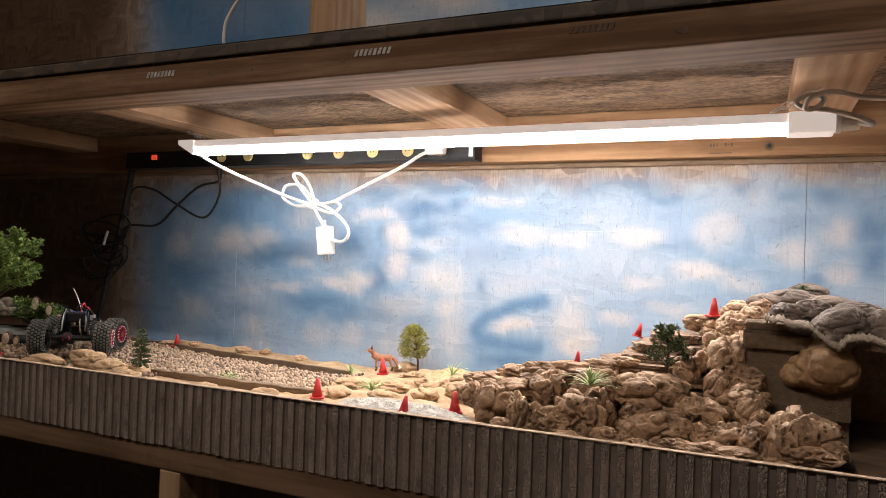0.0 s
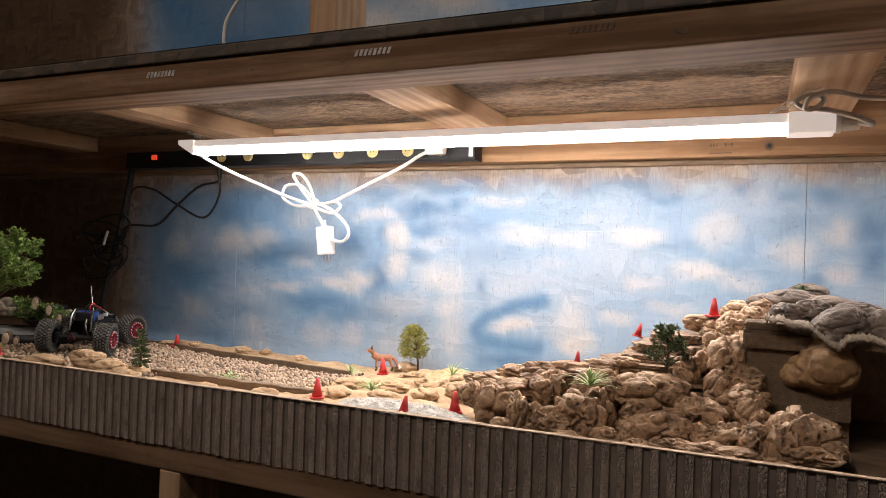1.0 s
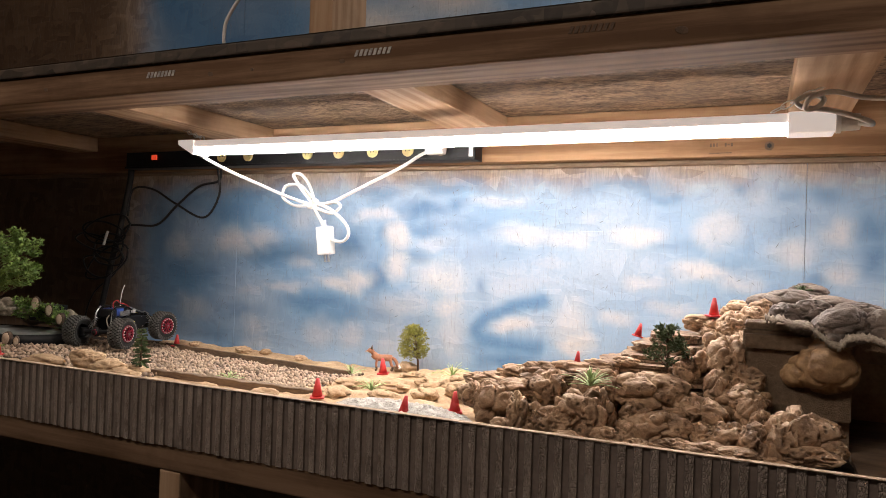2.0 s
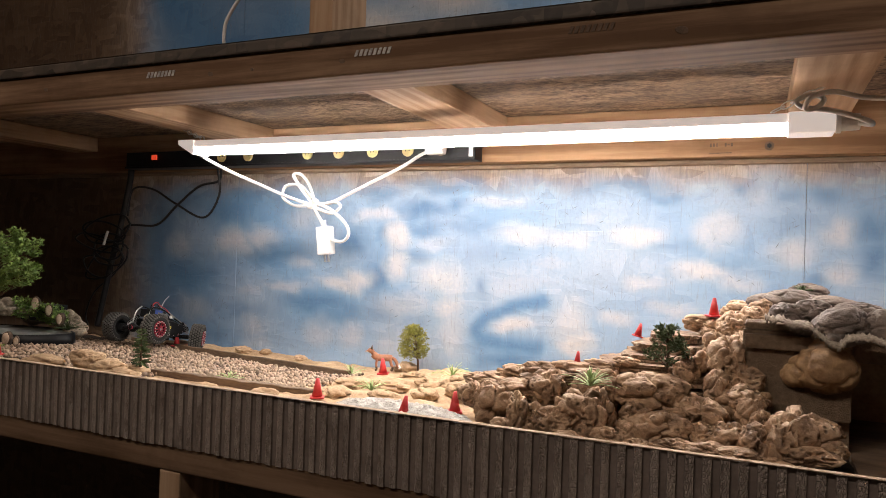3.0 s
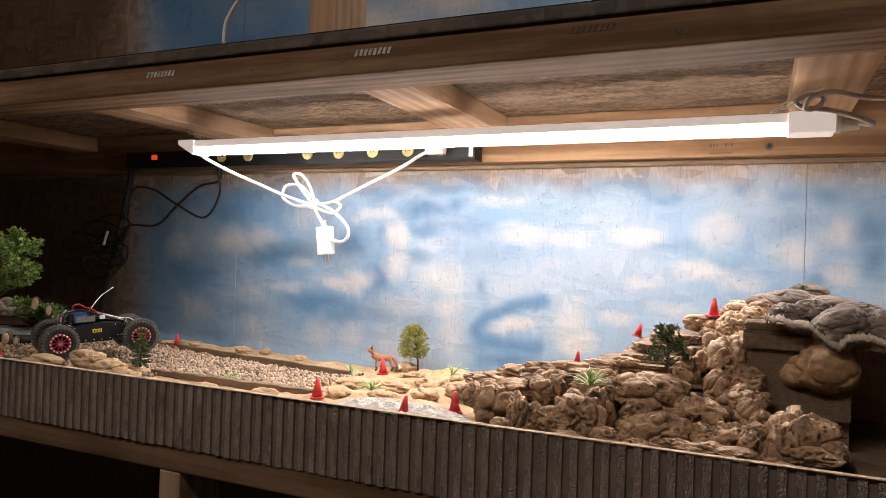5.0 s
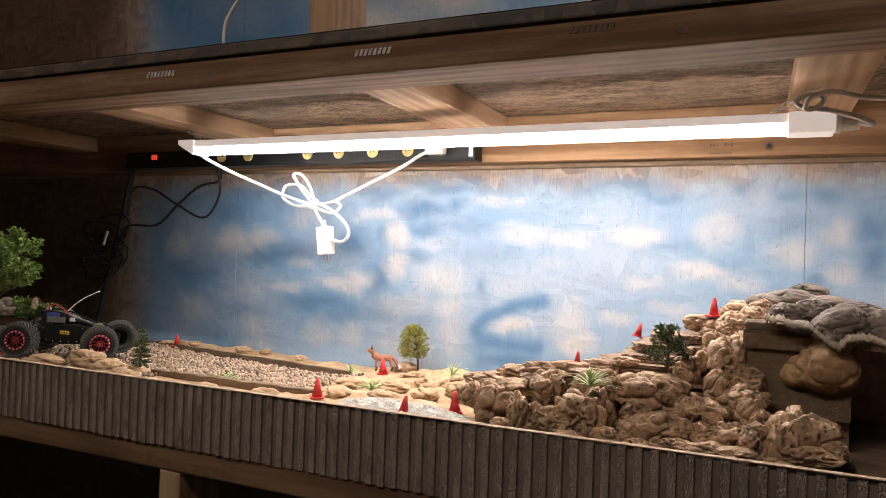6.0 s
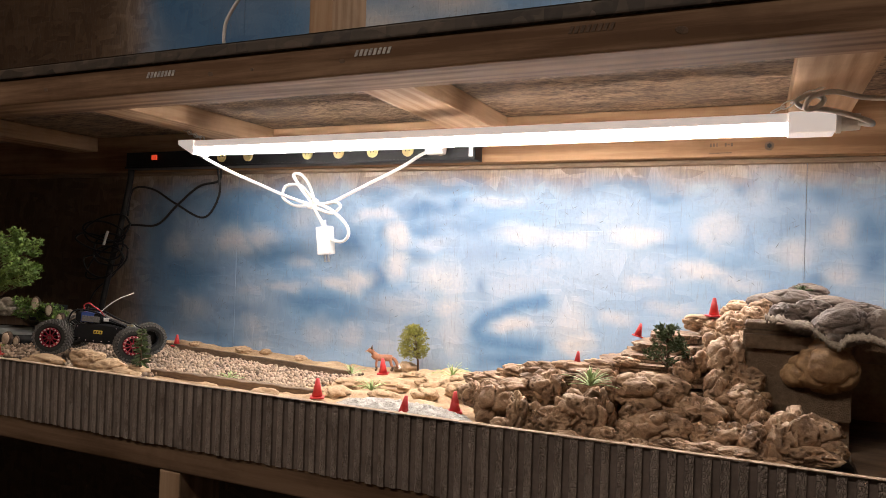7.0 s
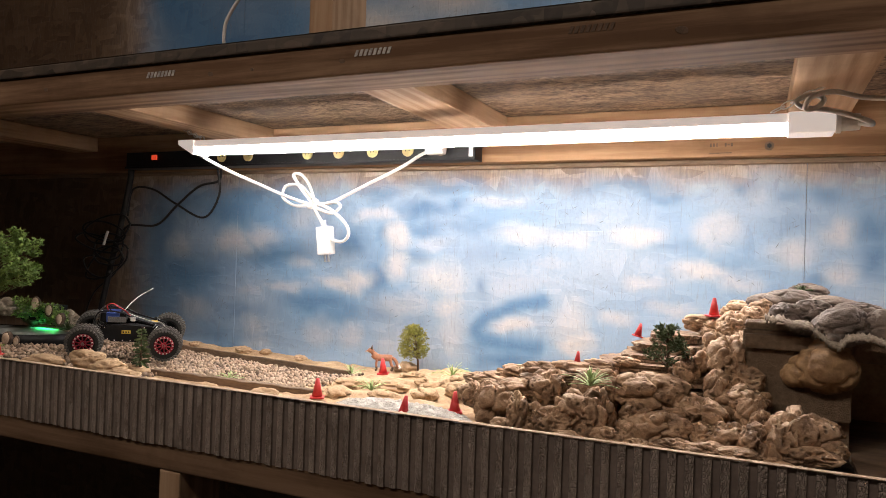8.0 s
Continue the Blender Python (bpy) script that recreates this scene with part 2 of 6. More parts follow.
M_WATER = plain("cloudy_resin_water", (0.40, 0.41, 0.39), (0.55, 0.56, 0.53), 20.0, 0.25, 0.1)
M_PANEL = plain("brown_hammered_panel", (0.20, 0.135, 0.088), (0.44, 0.31, 0.205), 150.0, 0.36, 1.0, 0.008)
M_CLOTH = plain("stiff_pale_mesh", (0.12, 0.09, 0.065), (0.52, 0.43, 0.34), 260.0, 0.85, 0.6)
M_BLUE = plain("blue_wrap", (0.02, 0.05, 0.22), (0.05, 0.10, 0.34), 50.0, 0.4, 0.05)
M_CONCRETE = plain("grey_concrete", (0.045, 0.042, 0.04), (0.09, 0.085, 0.08), 3.0, 0.85, 0.3)
M_TUBE = glow("lit_diffuser", (1.0, 0.94, 0.89), TUBE_GLOW)
M_TUBE_ROOM = glow("lit_diffuser_room", (1.0, 0.86, 0.74), ROOM_GLOW)
M_TUBE_UPPER = glow("lit_diffuser_upper", (1.0, 0.93, 0.88), UPPER_GLOW)
M_CASE = glow("lit_through_housing", (0.86, 0.76, 0.70), 0.30)
M_SWITCH = glow("lit_switch", (0.9, 0.08, 0.03), 0.35)


# ---- mesh helpers ----
def mesh_of(name, bm, material, smooth=False):
    me = bpy.data.meshes.new(name)
    bmesh.ops.recalc_face_normals(bm, faces=bm.faces)
    bm.to_mesh(me)
    bm.free()
    me.materials.append(material)
    if smooth:
        me.polygons.foreach_set("use_smooth", [True] * len(me.polygons))
    return me


def part(name, bm, material, parent=None, label="", smooth=False):
    ob = new(name, mesh_of(name, bm, material, smooth))
    ob.parent = parent
    return tagged(ob, label)


def box(x0, x1, y0, y1, z0, z1, bevel=0.0, bm=None, m=None):
    own = bmesh.new()
    bmesh.ops.create_cube(own, size=1.0)
    for v in own.verts:
        v.co = ((x0 + x1) / 2 + v.co.x * (x1 - x0), (y0 + y1) / 2 + v.co.y * (y1 - y0), (z0 + z1) / 2 + v.co.z * (z1 - z0))
    if bevel:
        bmesh.ops.bevel(own, geom=own.edges[:], offset=bevel, segments=2, affect="EDGES", profile=0.6)
    if m is not None:
        own.transform(m)
    return join(bm, own)


def join(bm, own):
    if bm is None:
        return own
    me = bpy.data.meshes.new("tmp")
    own.to_mesh(me)
    own.free()
    bm.from_mesh(me)
    bpy.data.meshes.remove(me)
    return bm


def cyl(r0, r1, length, m=None, seg=16, bm=None, caps=True):
    """A tapered cylinder along z from 0 to length."""
    own = bmesh.new()
    bmesh.ops.create_cone(own, cap_ends=caps, segments=seg, radius1=r0, radius2=r1, depth=length)
    own.transform(Matrix.Translation((0, 0, length / 2)))
    if m is not None:
        own.transform(m)
    return join(bm, own)


def ball(r, at, sub=2, scale=(1, 1, 1), bm=None):
    own = bmesh.new()
    bmesh.ops.create_icosphere(own, subdivisions=sub, radius=r)
    own.transform(Matrix.Translation(at) @ Matrix.Diagonal((*scale, 1)))
    return join(bm, own)


def smooth_path(points, steps=8):
    pts = [Vector(p) for p in points]
    out = []
    for i in range(len(pts) - 1):
        a, b = pts[i], pts[i + 1]
        before, after = pts[max(i - 1, 0)], pts[min(i + 2, len(pts) - 1)]
        for k in range(steps):
            t = k / steps
            out.append(0.5 * (2 * a + (b - before) * t + (2 * before - 5 * a + 4 * b - after) * t ** 2 + (3 * a - before - 3 * b + after) * t ** 3))
    out.append(pts[-1])
    return out


def tube(points, radius, steps=8, seg=8, bm=None, taper=None):
    """A round cord through the points."""
    own = bmesh.new()
    path = smooth_path(points, steps)
    rings = []
    side = Vector((0.31, 0.52, 0.79))
    for i, p in enumerate(path):
        d = (path[min(i + 1, len(path) - 1)] - path[max(i - 1, 0)]).normalized()
        u = (side - d * side.dot(d)).normalized()
        side, w = u, d.cross(u)
        r = radius if taper is None else radius + (taper - radius) * i / (len(path) - 1)
        rings.append([own.verts.new(p + (u * math.cos(a) + w * math.sin(a)) * r) for a in [math.tau * k / seg for k in range(seg)]])
    for a, b in zip(rings, rings[1:]):
        for k in range(seg):
            own.faces.new((a[k], a[(k + 1) % seg], b[(k + 1) % seg], b[k]))
    own.faces.new(rings[0][::-1])
    own.faces.new(rings[-1])
    return join(bm, own)


def thing(name, label, category, at=(0, 0, 0), group="", kind=""):
    ob = new(name)
    ob.empty_display_size = 0.02
    ob.matrix_basis = at if isinstance(at, Matrix) else Matrix.Translation(at)
    return tagged(ob, label, category, group, kind)


def ground(x, y):
    """Height of the sandy bed: it falls towards the wall and rises to the pond end."""
    k = min(1.0, max(0.0, (-1.05 - x) / 0.35))
    return 0.998 - 0.045 * y + 0.016 * k * k * (3 - 2 * k)


# ---- the room ----
tagged(part("floor", box(-3.3, 2.6, -3.7, 0.1, -0.1, 0.0), M_CONCRETE), "grey concrete workshop floor", "floor", kind="structure")
tagged(part("ceiling", box(-3.3, 2.6, -3.7, 0.1, 2.6, 2.7), M_ROOM), "brown flake board ceiling over the workshop", "ceiling", kind="structure")
tagged(part("wall_west", box(-3.3, -3.2, -3.7, 0.1, 0.0, 2.6), M_ROOM), "bare brown flake board side wall", "wall", kind="structure")
tagged(part("wall_east", box(2.5, 2.6, -3.7, 0.1, 0.0, 2.6), M_ROOM), "bare brown flake board side wall", "wall", kind="structure")
tagged(part("wall_south", box(-3.2, 2.5, -3.7, -3.6, 0.0, 2.6), M_ROOM), "bare brown flake board wall", "wall", kind="structure")
wall = tagged(part("wall_north", box(-3.2, 2.5, 0.02, 0.1, 0.0, 2.6), M_ROOM), "back wall clad with flake board sheets sprayed as a cloudy sky", "wall", kind="structure")

# Spray strokes on the boards: x, z, half width, half height, thickness.
CLOUDS_WEST = [
    (-1.327, 1.256, 0.046, 0.031, 0.60), (-1.165, 1.260, 0.051, 0.030, 0.75), (-1.081, 1.275, 0.052, 0.021, 0.65), (-0.950, 1.219, 0.037, 0.013, 0.55), (-1.011, 1.165, 0.075, 0.012, 0.60),
    (-1.109, 1.150, 0.050, 0.012, 0.50), (-0.857, 1.178, 0.066, 0.016, 0.85), (-1.273, 1.092, 0.071, 0.031, 0.50), (-1.088, 1.060, 0.053, 0.032, 0.50), (-1.070, 1.019, 0.065, 0.021, 0.45),
    (-0.905, 1.058, 0.052, 0.031, 0.45), (-0.820, 1.055, 0.040, 0.035, 0.55), (-0.946, 1.323, 0.055, 0.029, 0.50), (-0.811, 1.324, 0.029, 0.018, 0.40)]
CLOUDS_MID = [
    (-0.716, 1.221, 0.035, 0.029, 0.95), (-0.712, 1.283, 0.027, 0.034, 0.95), (-0.764, 1.329, 0.058, 0.016, 0.70), (-0.805, 1.187, 0.031, 0.022, 0.85), (-0.488, 1.358, 0.066, 0.013, 0.65),
    (-0.426, 1.291, 0.080, 0.023, 0.75), (-0.334, 1.285, 0.065, 0.020, 0.70), (-0.608, 1.202, 0.079, 0.043, 0.70), (-0.685, 1.138, 0.079, 0.029, 0.55), (-0.623, 1.273, 0.064, 0.017, 0.50),
    (-0.449, 1.112, 0.058, 0.018, 0.98), (-0.578, 1.080, 0.038, 0.056, 0.60), (-0.335, 1.131, 0.049, 0.055, 0.60), (-0.360, 1.235, 0.061, 0.020, 0.50), (-0.317, 1.089, 0.043, 0.022, 0.80),
    (-0.291, 1.324, 0.043, 0.015, 0.50), (-0.723, 1.050, 0.054, 0.027, 0.50), (-0.592, 1.138, 0.038, 0.035, 0.70)]
CLOUDS_EAST = [
    (-0.206, 1.298, 0.056, 0.018, 0.85), (-0.095, 1.232, 0.070, 0.018, 0.75), (-0.069, 1.306, 0.046, 0.036, 0.60), (-0.006, 1.376, 0.020, 0.022, 0.50), (0.050, 1.274, 0.047, 0.027, 0.65),
    (0.117, 1.300, 0.030, 0.027, 0.65), (0.107, 1.397, 0.020, 0.015, 0.45), (-0.204, 1.209, 0.055, 0.019, 0.65), (-0.029, 1.217, 0.050, 0.018, 0.60), (0.127, 1.238, 0.029, 0.021, 0.70),
    (-0.152, 1.165, 0.049, 0.014, 0.60), (-0.243, 1.138, 0.041, 0.019, 0.70), (-0.109, 1.387, 0.021, 0.027, 0.40)]
DEEP_WEST = [
    (-1.304, 1.179, 0.143, 0.031, 0.60), (-1.399, 1.254, 0.046, 0.116, 0.65), (-1.195, 1.335, 0.086, 0.033, 0.60), (-1.303, 1.355, 0.090, 0.037, 0.50), (-1.124, 1.098, 0.075, 0.022, 0.60),
    (-0.915, 1.128, 0.097, 0.018, 0.60), (-1.046, 1.233, 0.080, 0.019, 0.50), (-1.208, 1.035, 0.056, 0.030, 0.50), (-0.831, 1.274, 0.032, 0.028, 0.85), (-0.869, 1.102, 0.059, 0.015, 0.45),
    (-1.019, 1.369, 0.063, 0.019, 0.35), (-1.119, 1.376, 0.050, 0.022, 0.50)]
DEEP_MID = [
    (-0.750, 1.387, 0.044, 0.020, 0.85), (-0.608, 1.390, 0.064, 0.013, 0.80), (-0.548, 1.404, 0.030, 0.012, 0.90), (-0.652, 1.341, 0.059, 0.017, 0.85), (-0.580, 1.354, 0.023, 0.012, 0.70),
    (-0.669, 1.245, 0.035, 0.010, 0.70), (-0.765, 1.195, 0.025, 0.027, 0.95), (-0.726, 1.126, 0.049, 0.020, 0.60), (-0.654, 1.098, 0.037, 0.019, 0.50), (-0.496, 1.253, 0.066, 0.025, 0.35),
    (-0.506, 1.177, 0.015, 0.018, 0.60), (-0.458, 1.036, 0.053, 0.018, 0.85), (-0.389, 1.403, 0.067, 0.010, 0.65), (-0.732, 1.288, 0.022, 0.022, 0.70), (-0.541, 1.309, 0.045, 0.019, 0.50),
    (-0.638, 1.302, 0.044, 0.017, 0.60)]
DEEP_EAST = [
    (-0.209, 1.393, 0.071, 0.015, 0.80), (-0.283, 1.386, 0.038, 0.014, 0.60), (-0.158, 1.372, 0.049, 0.011, 0.60), (-0.023, 1.386, 0.022, 0.017, 0.80), (0.047, 1.368, 0.024, 0.018, 0.55),
    (0.095, 1.371, 0.030, 0.019, 0.65), (0.116, 1.406, 0.015, 0.011, 0.60), (0.049, 1.325, 0.043, 0.016, 0.40), (0.166, 1.317, 0.027, 0.024, 0.65), (0.177, 1.262, 0.021, 0.032, 0.75),
    (0.087, 1.225, 0.015, 0.009, 0.55), (-0.145, 1.274, 0.068, 0.011, 0.35), (-0.048, 1.246, 0.037, 0.012, 0.30)]
HOOK = [(-0.389, 1.163), (-0.450, 1.146), (-0.497, 1.124), (-0.525, 1.097), (-0.512, 1.079), (-0.463, 1.069), (-0.395, 1.074)]


def waves(x, z, k):
    """Cheap soft unevenness for the spray."""
    return (np.sin(x * 31 * k + 3 * np.sin(z * 23 * k)) + np.sin(z * 37 * k + 2 * np.sin(x * 19 * k + 1.3)) + np.sin((x + z) * 53 * k + 0.7)) / 3


def sprayed(x, z):
    """Blue, white and deep blue coats at places on the wall."""
    wx, wz = x + 0.012 * waves(x, z, 0.7) + 0.008 * waves(z, x, 2.3), z + 0.009 * waves(z, x, 0.8) + 0.006 * waves(x, z, 2.1)
    side = 1 / (1 + np.exp(-(wx + 1.445) / 0.024))
    low = 1 / (1 + np.exp((wz - 1.391) / 0.012))
    up = 1 / (1 + np.exp(-(wz - 1.56) / 0.02))
    low = low / (1 + np.exp(-(z - 0.965) / 0.01))
    blue = side * np.maximum(low, up) * (0.86 + 0.1 * waves(x, z, 0.6))
    white, deep = np.zeros_like(x), np.zeros_like(x)
    for cx, cz, a, b, w in CLOUDS_WEST + CLOUDS_MID + CLOUDS_EAST:
        white = np.maximum(white, w * np.exp(-(((wx - cx) / (a * 1.06)) ** 2 + ((wz - cz) / (b * 1.12)) ** 2) ** 1.25))
    for cx, cz, a, b, w in DEEP_WEST + DEEP_MID + DEEP_EAST:
        deep = np.maximum(deep, 0.98 * w * np.exp(-(((wx - cx) / (a * 1.2)) ** 2 + ((wz - cz) / (b * 1.3)) ** 2)))
    stroke = np.full_like(x, 9.0)
    sx, sz = x + 0.005 * waves(x, z, 1.0), z + 0.005 * waves(z, x, 1.1)
    for (ax, az), (bx, bz) in zip(HOOK, HOOK[1:]):
        t = np.clip(((sx - ax) * (bx - ax) + (sz - az) * (bz - az)) / ((bx - ax) ** 2 + (bz - az) ** 2), 0, 1)
        stroke = np.minimum(stroke, np.hypot(sx - ax - t * (bx - ax), sz - az - t * (bz - az)))
    line = np.exp(-(stroke / 0.017) ** 2)
    deep = np.maximum(deep, 0.62 * line)
    white *= 1 - 0.9 * line
    haze = np.clip(0.22 + 0.5 * waves(x, z, 0.35), 0, 1) * side * low * 0.55
    haze = haze + 0.13 * side * low / (1 + np.exp(-(x + 0.75) / 0.12))
    white = np.maximum(white * side * low, haze * (1 - deep) * (1 - line))
    white = np.maximum(white, up * np.clip(0.35 + 0.9 * waves(x, z, 0.4), 0, 0.9) * side)
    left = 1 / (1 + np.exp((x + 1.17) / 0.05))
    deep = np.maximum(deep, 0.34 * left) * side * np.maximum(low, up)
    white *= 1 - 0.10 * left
    # deeper blue and less white towards the upper west end
    upper_west = up * side / (1 + np.exp((x + 0.93) / 0.07))
    deep, white = np.maximum(deep, 0.95 * upper_west), white * (1 - 0.9 * upper_west)
    return blue, white, deep


def sheet(x0, x1, fine):
    """One flake board sheet of the back wall, with its coats of spray."""
    nx, nz = (200, 330) if fine else (40, 60)
    xs, zs = np.linspace(x0 + 0.0004, x1 - 0.0004, nx), np.linspace(0.0, 2.44, nz)
    gx, gz = np.meshgrid(xs, zs)
    gx, gz = gx.ravel(), gz.ravel()
    n = nx * nz
    front = np.stack([gx, np.zeros(n), gz], 1)
    back = [(x0 + 0.0004, 0.019, 0.0), (x1 - 0.0004, 0.019, 0.0), (x1 - 0.0004, 0.019, 2.44), (x0 + 0.0004, 0.019, 2.44)]
    idx = np.arange(n).reshape(nz, nx)
    quads = np.stack([idx[:-1, :-1], idx[:-1, 1:], idx[1:, 1:], idx[1:, :-1]], -1).reshape(-1, 4).tolist()
    rim = [[n + 1, n, *[int(i) for i in idx[0]]][::-1], [n + 3, n + 2, *[int(i) for i in idx[-1]][::-1]][::-1],
           [n, n + 3, *[int(i) for i in idx[:, 0]][::-1]][::-1], [n + 2, n + 1, *[int(i) for i in idx[:, -1]]][::-1], [n, n + 1, n + 2, n + 3][::-1]]
    me = bpy.data.meshes.new("board_sheet")
    me.from_pydata(front.tolist() + back, [], quads + rim)
    coat = me.color_attributes.new("coat", "FLOAT_COLOR", "POINT")
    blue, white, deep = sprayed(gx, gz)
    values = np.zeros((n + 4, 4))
    # alpha: dark brown wood at the west end; below the bench, painted shade
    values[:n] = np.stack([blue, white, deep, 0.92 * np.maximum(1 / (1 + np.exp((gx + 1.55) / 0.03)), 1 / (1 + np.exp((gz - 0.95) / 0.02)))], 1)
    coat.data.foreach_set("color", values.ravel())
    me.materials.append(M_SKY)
    ob = new("board_sheet", me)
    ob.parent = wall
    return ob


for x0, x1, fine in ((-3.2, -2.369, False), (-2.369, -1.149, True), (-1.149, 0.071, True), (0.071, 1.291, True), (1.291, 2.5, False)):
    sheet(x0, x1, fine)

# ---- shelves of sawn lumber ----
UNDER, TOP = 1.486, 1.523
shelf = thing("upper_shelf", "rough flake board shelf on a frame of flat sawn lumber", "shelf", (0, 0, 0))


def beam(name, x0, x1, y0, y1, z0, z1, material, parent, label=""):
    """A length of sawn lumber with eased edges."""
    c = Vector(((x0 + x1) / 2, (y0 + y1) / 2, (z0 + z1) / 2))
    bm = box(x0 - c.x, x1 - c.x, y0 - c.y, y1 - c.y, z0 - c.z, z1 - c.z, 0.003)
    ob = part(name, bm, material, parent, label)
    ob.location = c
    return ob


front = beam("front_rail", -3.1, 1.6, -0.5565, -0.4675, UNDER, TOP, M_PINE_RAIL, shelf, "knotty sawn pine board with small logo stickers")
for v in front.data.vertices:
    if v.co.z < 0:
        v.co.z -= 0.0065 * min(1.6, max(0.0, -(v.co.x + front.location.x) / 0.8))
beam("back_rail", -3.1, 1.6, -0.0385, -0.0005, 1.434, TOP, M_PINE_X, shelf)
beam("trim_strip", -3.1, 1.6, -0.012, -0.0005, 1.424, 1.433, M_TIMBER, shelf)
for x in (-2.236, -1.671, -1.108, -0.545, 0.035, 0.6, 1.17):
    beam("joist", x, x + 0.088, -0.467, -0.039, UNDER, TOP - 0.0005, M_PINE_Y, shelf)
beam("shelf_board", -3.1, 1.6, -0.5575, -0.001, TOP + 0.0005, 1.541, M_UNDER, shelf)
beam("board_edge", -3.1, 1.6, -0.5605, -0.558, TOP + 0.0005, 1.541, M_EDGE, shelf, "dark worn board edge")
for x in (-0.572, 0.72):
    p = beam("shelf_post", x, x + 0.038, -0.548, -0.459, 1.5415, 2.599, M_PINE_Z, None)
    tagged(p, "upright sawn pine post standing on the shelf", "post", "posts between the shelves")

bench = thing("lower_shelf", "sawn lumber shelf that carries the sandy track bed", "shelf", (0, 0, 0))
beam("bench_rail", -3.1, 1.6, -0.5565, -0.4675, 0.916, 0.954, M_PINE_BENCH, bench)
beam("bench_board", -3.1, 1.6, -0.5565, -0.001, 0.9545, 0.972, M_UNDER, bench)
beam("bench_back_rail", -3.1, 1.6, -0.0385, -0.0005, 0.865, 0.954, M_PINE_X, bench)
for x in (-2.2, -0.805, 0.6):
    beam("bench_joist", x + 0.04, x + 0.128, -0.467, -0.039, 0.916, 0.9535, M_PINE_Y, bench)
for x in (-2.2, -0.808, 0.6):
    p = beam("bench_leg", x, x + 0.04, -0.555, -0.467, 0.0, 0.9155, M_PINE_Z, None)
    tagged(p, "upright sawn pine leg under the shelf", "post", "posts between the shelves")


def fascia():
    """Corrugated sheet along the bed's front, standing a little proud of the rail."""
    bm = bmesh.new()
    pitch, x = 0.0176, -3.1
    prof = ((0.0, 0.0), (0.36, 0.0), (0.42, -0.0026), (0.92, -0.0026), (0.98, 0.0))
    rows = []
    while x < 1.6:
        for u, d in prof:
            px = x + u * pitch
            wob = 0.0012 * math.sin(px * 9.0) + 0.0007 * math.sin(px * 31.0)
            top = 1.0465 + 0.0008 * math.sin(px * 47.0) + 0.0005 * math.sin(px * 140.0)
            rows.append([bm.verts.new((px, -0.5585 + d + wob, z)) for z in (0.953 + 0.0006 * math.sin(px * 77), 0.985, 1.015, top)] +
                        [bm.verts.new((px, -0.5565 + 0.002 + wob, top)), bm.verts.new((px, -0.5545 + wob, 0.9545))])
        x += pitch
    for i, (a, b) in enumerate(zip(rows, rows[1:])):
        for k in range(5):
            f = bm.faces.new((a[k], b[k], b[k + 1], a[k + 1]))
            # raised bands take the paler embossed plastic, recessed ones the dark smooth
            f.material_index = 1 if k < 3 and i % 5 == 2 else 0
    return bm


fascia_ob = part("fascia_panel", fascia(), M_FASCIA)
fascia_ob.data.materials.append(M_FASCIA_RAISED)
# tan strip added for the line of lamplight along the rim
part("top_edge", box(-3.1, 1.6, -0.5628, -0.5542, 1.0476, 1.0487, 0.0004), M_LOG, fascia_ob, "thin pale top edge, lamplight put into its colour")
tagged(fascia_ob, "dark brown corrugated embossed plastic fascia along the shelf", "panel")


def shelf_lamp(m, lit, length=1.14):
    """Slim shop light: white tray, lit bowed diffuser, end caps."""
    lamp = thing("shop_light", "slim white linear shop light, lit, hung under the shelf", "lamp", m)
    bm = bmesh.new()
    prof = [(-0.0200, 0.0112), (-0.0185, 0.024), (0.0185, 0.024), (0.0200, 0.0112), (0.017, 0.0110), (-0.017, 0.0110)]
    ends = [[bm.verts.new((x, y, z)) for y, z in prof] for x in (-0.012, length + 0.012)]
    for k in range(6):
        bm.faces.new((ends[0][k], ends[0][(k + 1) % 6], ends[1][(k + 1) % 6], ends[1][k]))
    bm.faces.new(ends[0]); bm.faces.new(ends[1][::-1])
    part("tray", bm, M_CASE, lamp, "white housing lit through from inside")
    bm = bmesh.new()
    arc = [(-0.0205 * math.cos(a), 0.0070 - 0.0100 * math.sin(a)) for a in [-0.38 + (math.pi + 0.76) * k / 12 for k in range(13)]]
    ends = [[bm.verts.new((x, y, z)) for y, z in arc] for x in (0.0, length)]
    for k in range(12):
        bm.faces.new((ends[0][k], ends[0][k + 1], ends[1][k + 1], ends[1][k]))
    bm.faces.new((ends[0][0], ends[1][0], ends[1][-1], ends[0][-1]))
    part("diffuser", bm, lit, lamp, "glowing white diffuser", True)
    for x0, x1, tilt in ((-0.040, -0.0005, True), (length + 0.0005, length + 0.058, False)):
        bm = box(x0, x1, -0.023, 0.023, -0.004, 0.0255, 0.003)
        if tilt:
            for v in bm.verts:
                k = (v.co.x - x0) / (x1 - x0)
                v.co.z = 0.0255 + (v.co.z - 0.0255) * (0.30 + 0.70 * min(1.0, k * 1.2))
        part("end_cap", bm, M_CASE, lamp, "white plastic end cap")
    return lamp


lamp = shelf_lamp(pose(-1.016, -0.27, 1.4322), M_TUBE, 1.046)
# the next light of the row, fed by the lead from the first
shelf_lamp(pose(0.40, -0.27, 1.4322), M_TUBE, 1.046)
# the light of the bay above
shelf_lamp(pose(0.0, -0.27, 2.574), M_TUBE_UPPER, 1.046)
# a batten on the ceiling at the far side of the workshop
shelf_lamp(pose(-1.60, -1.9, 2.574), M_TUBE_ROOM, 1.6)


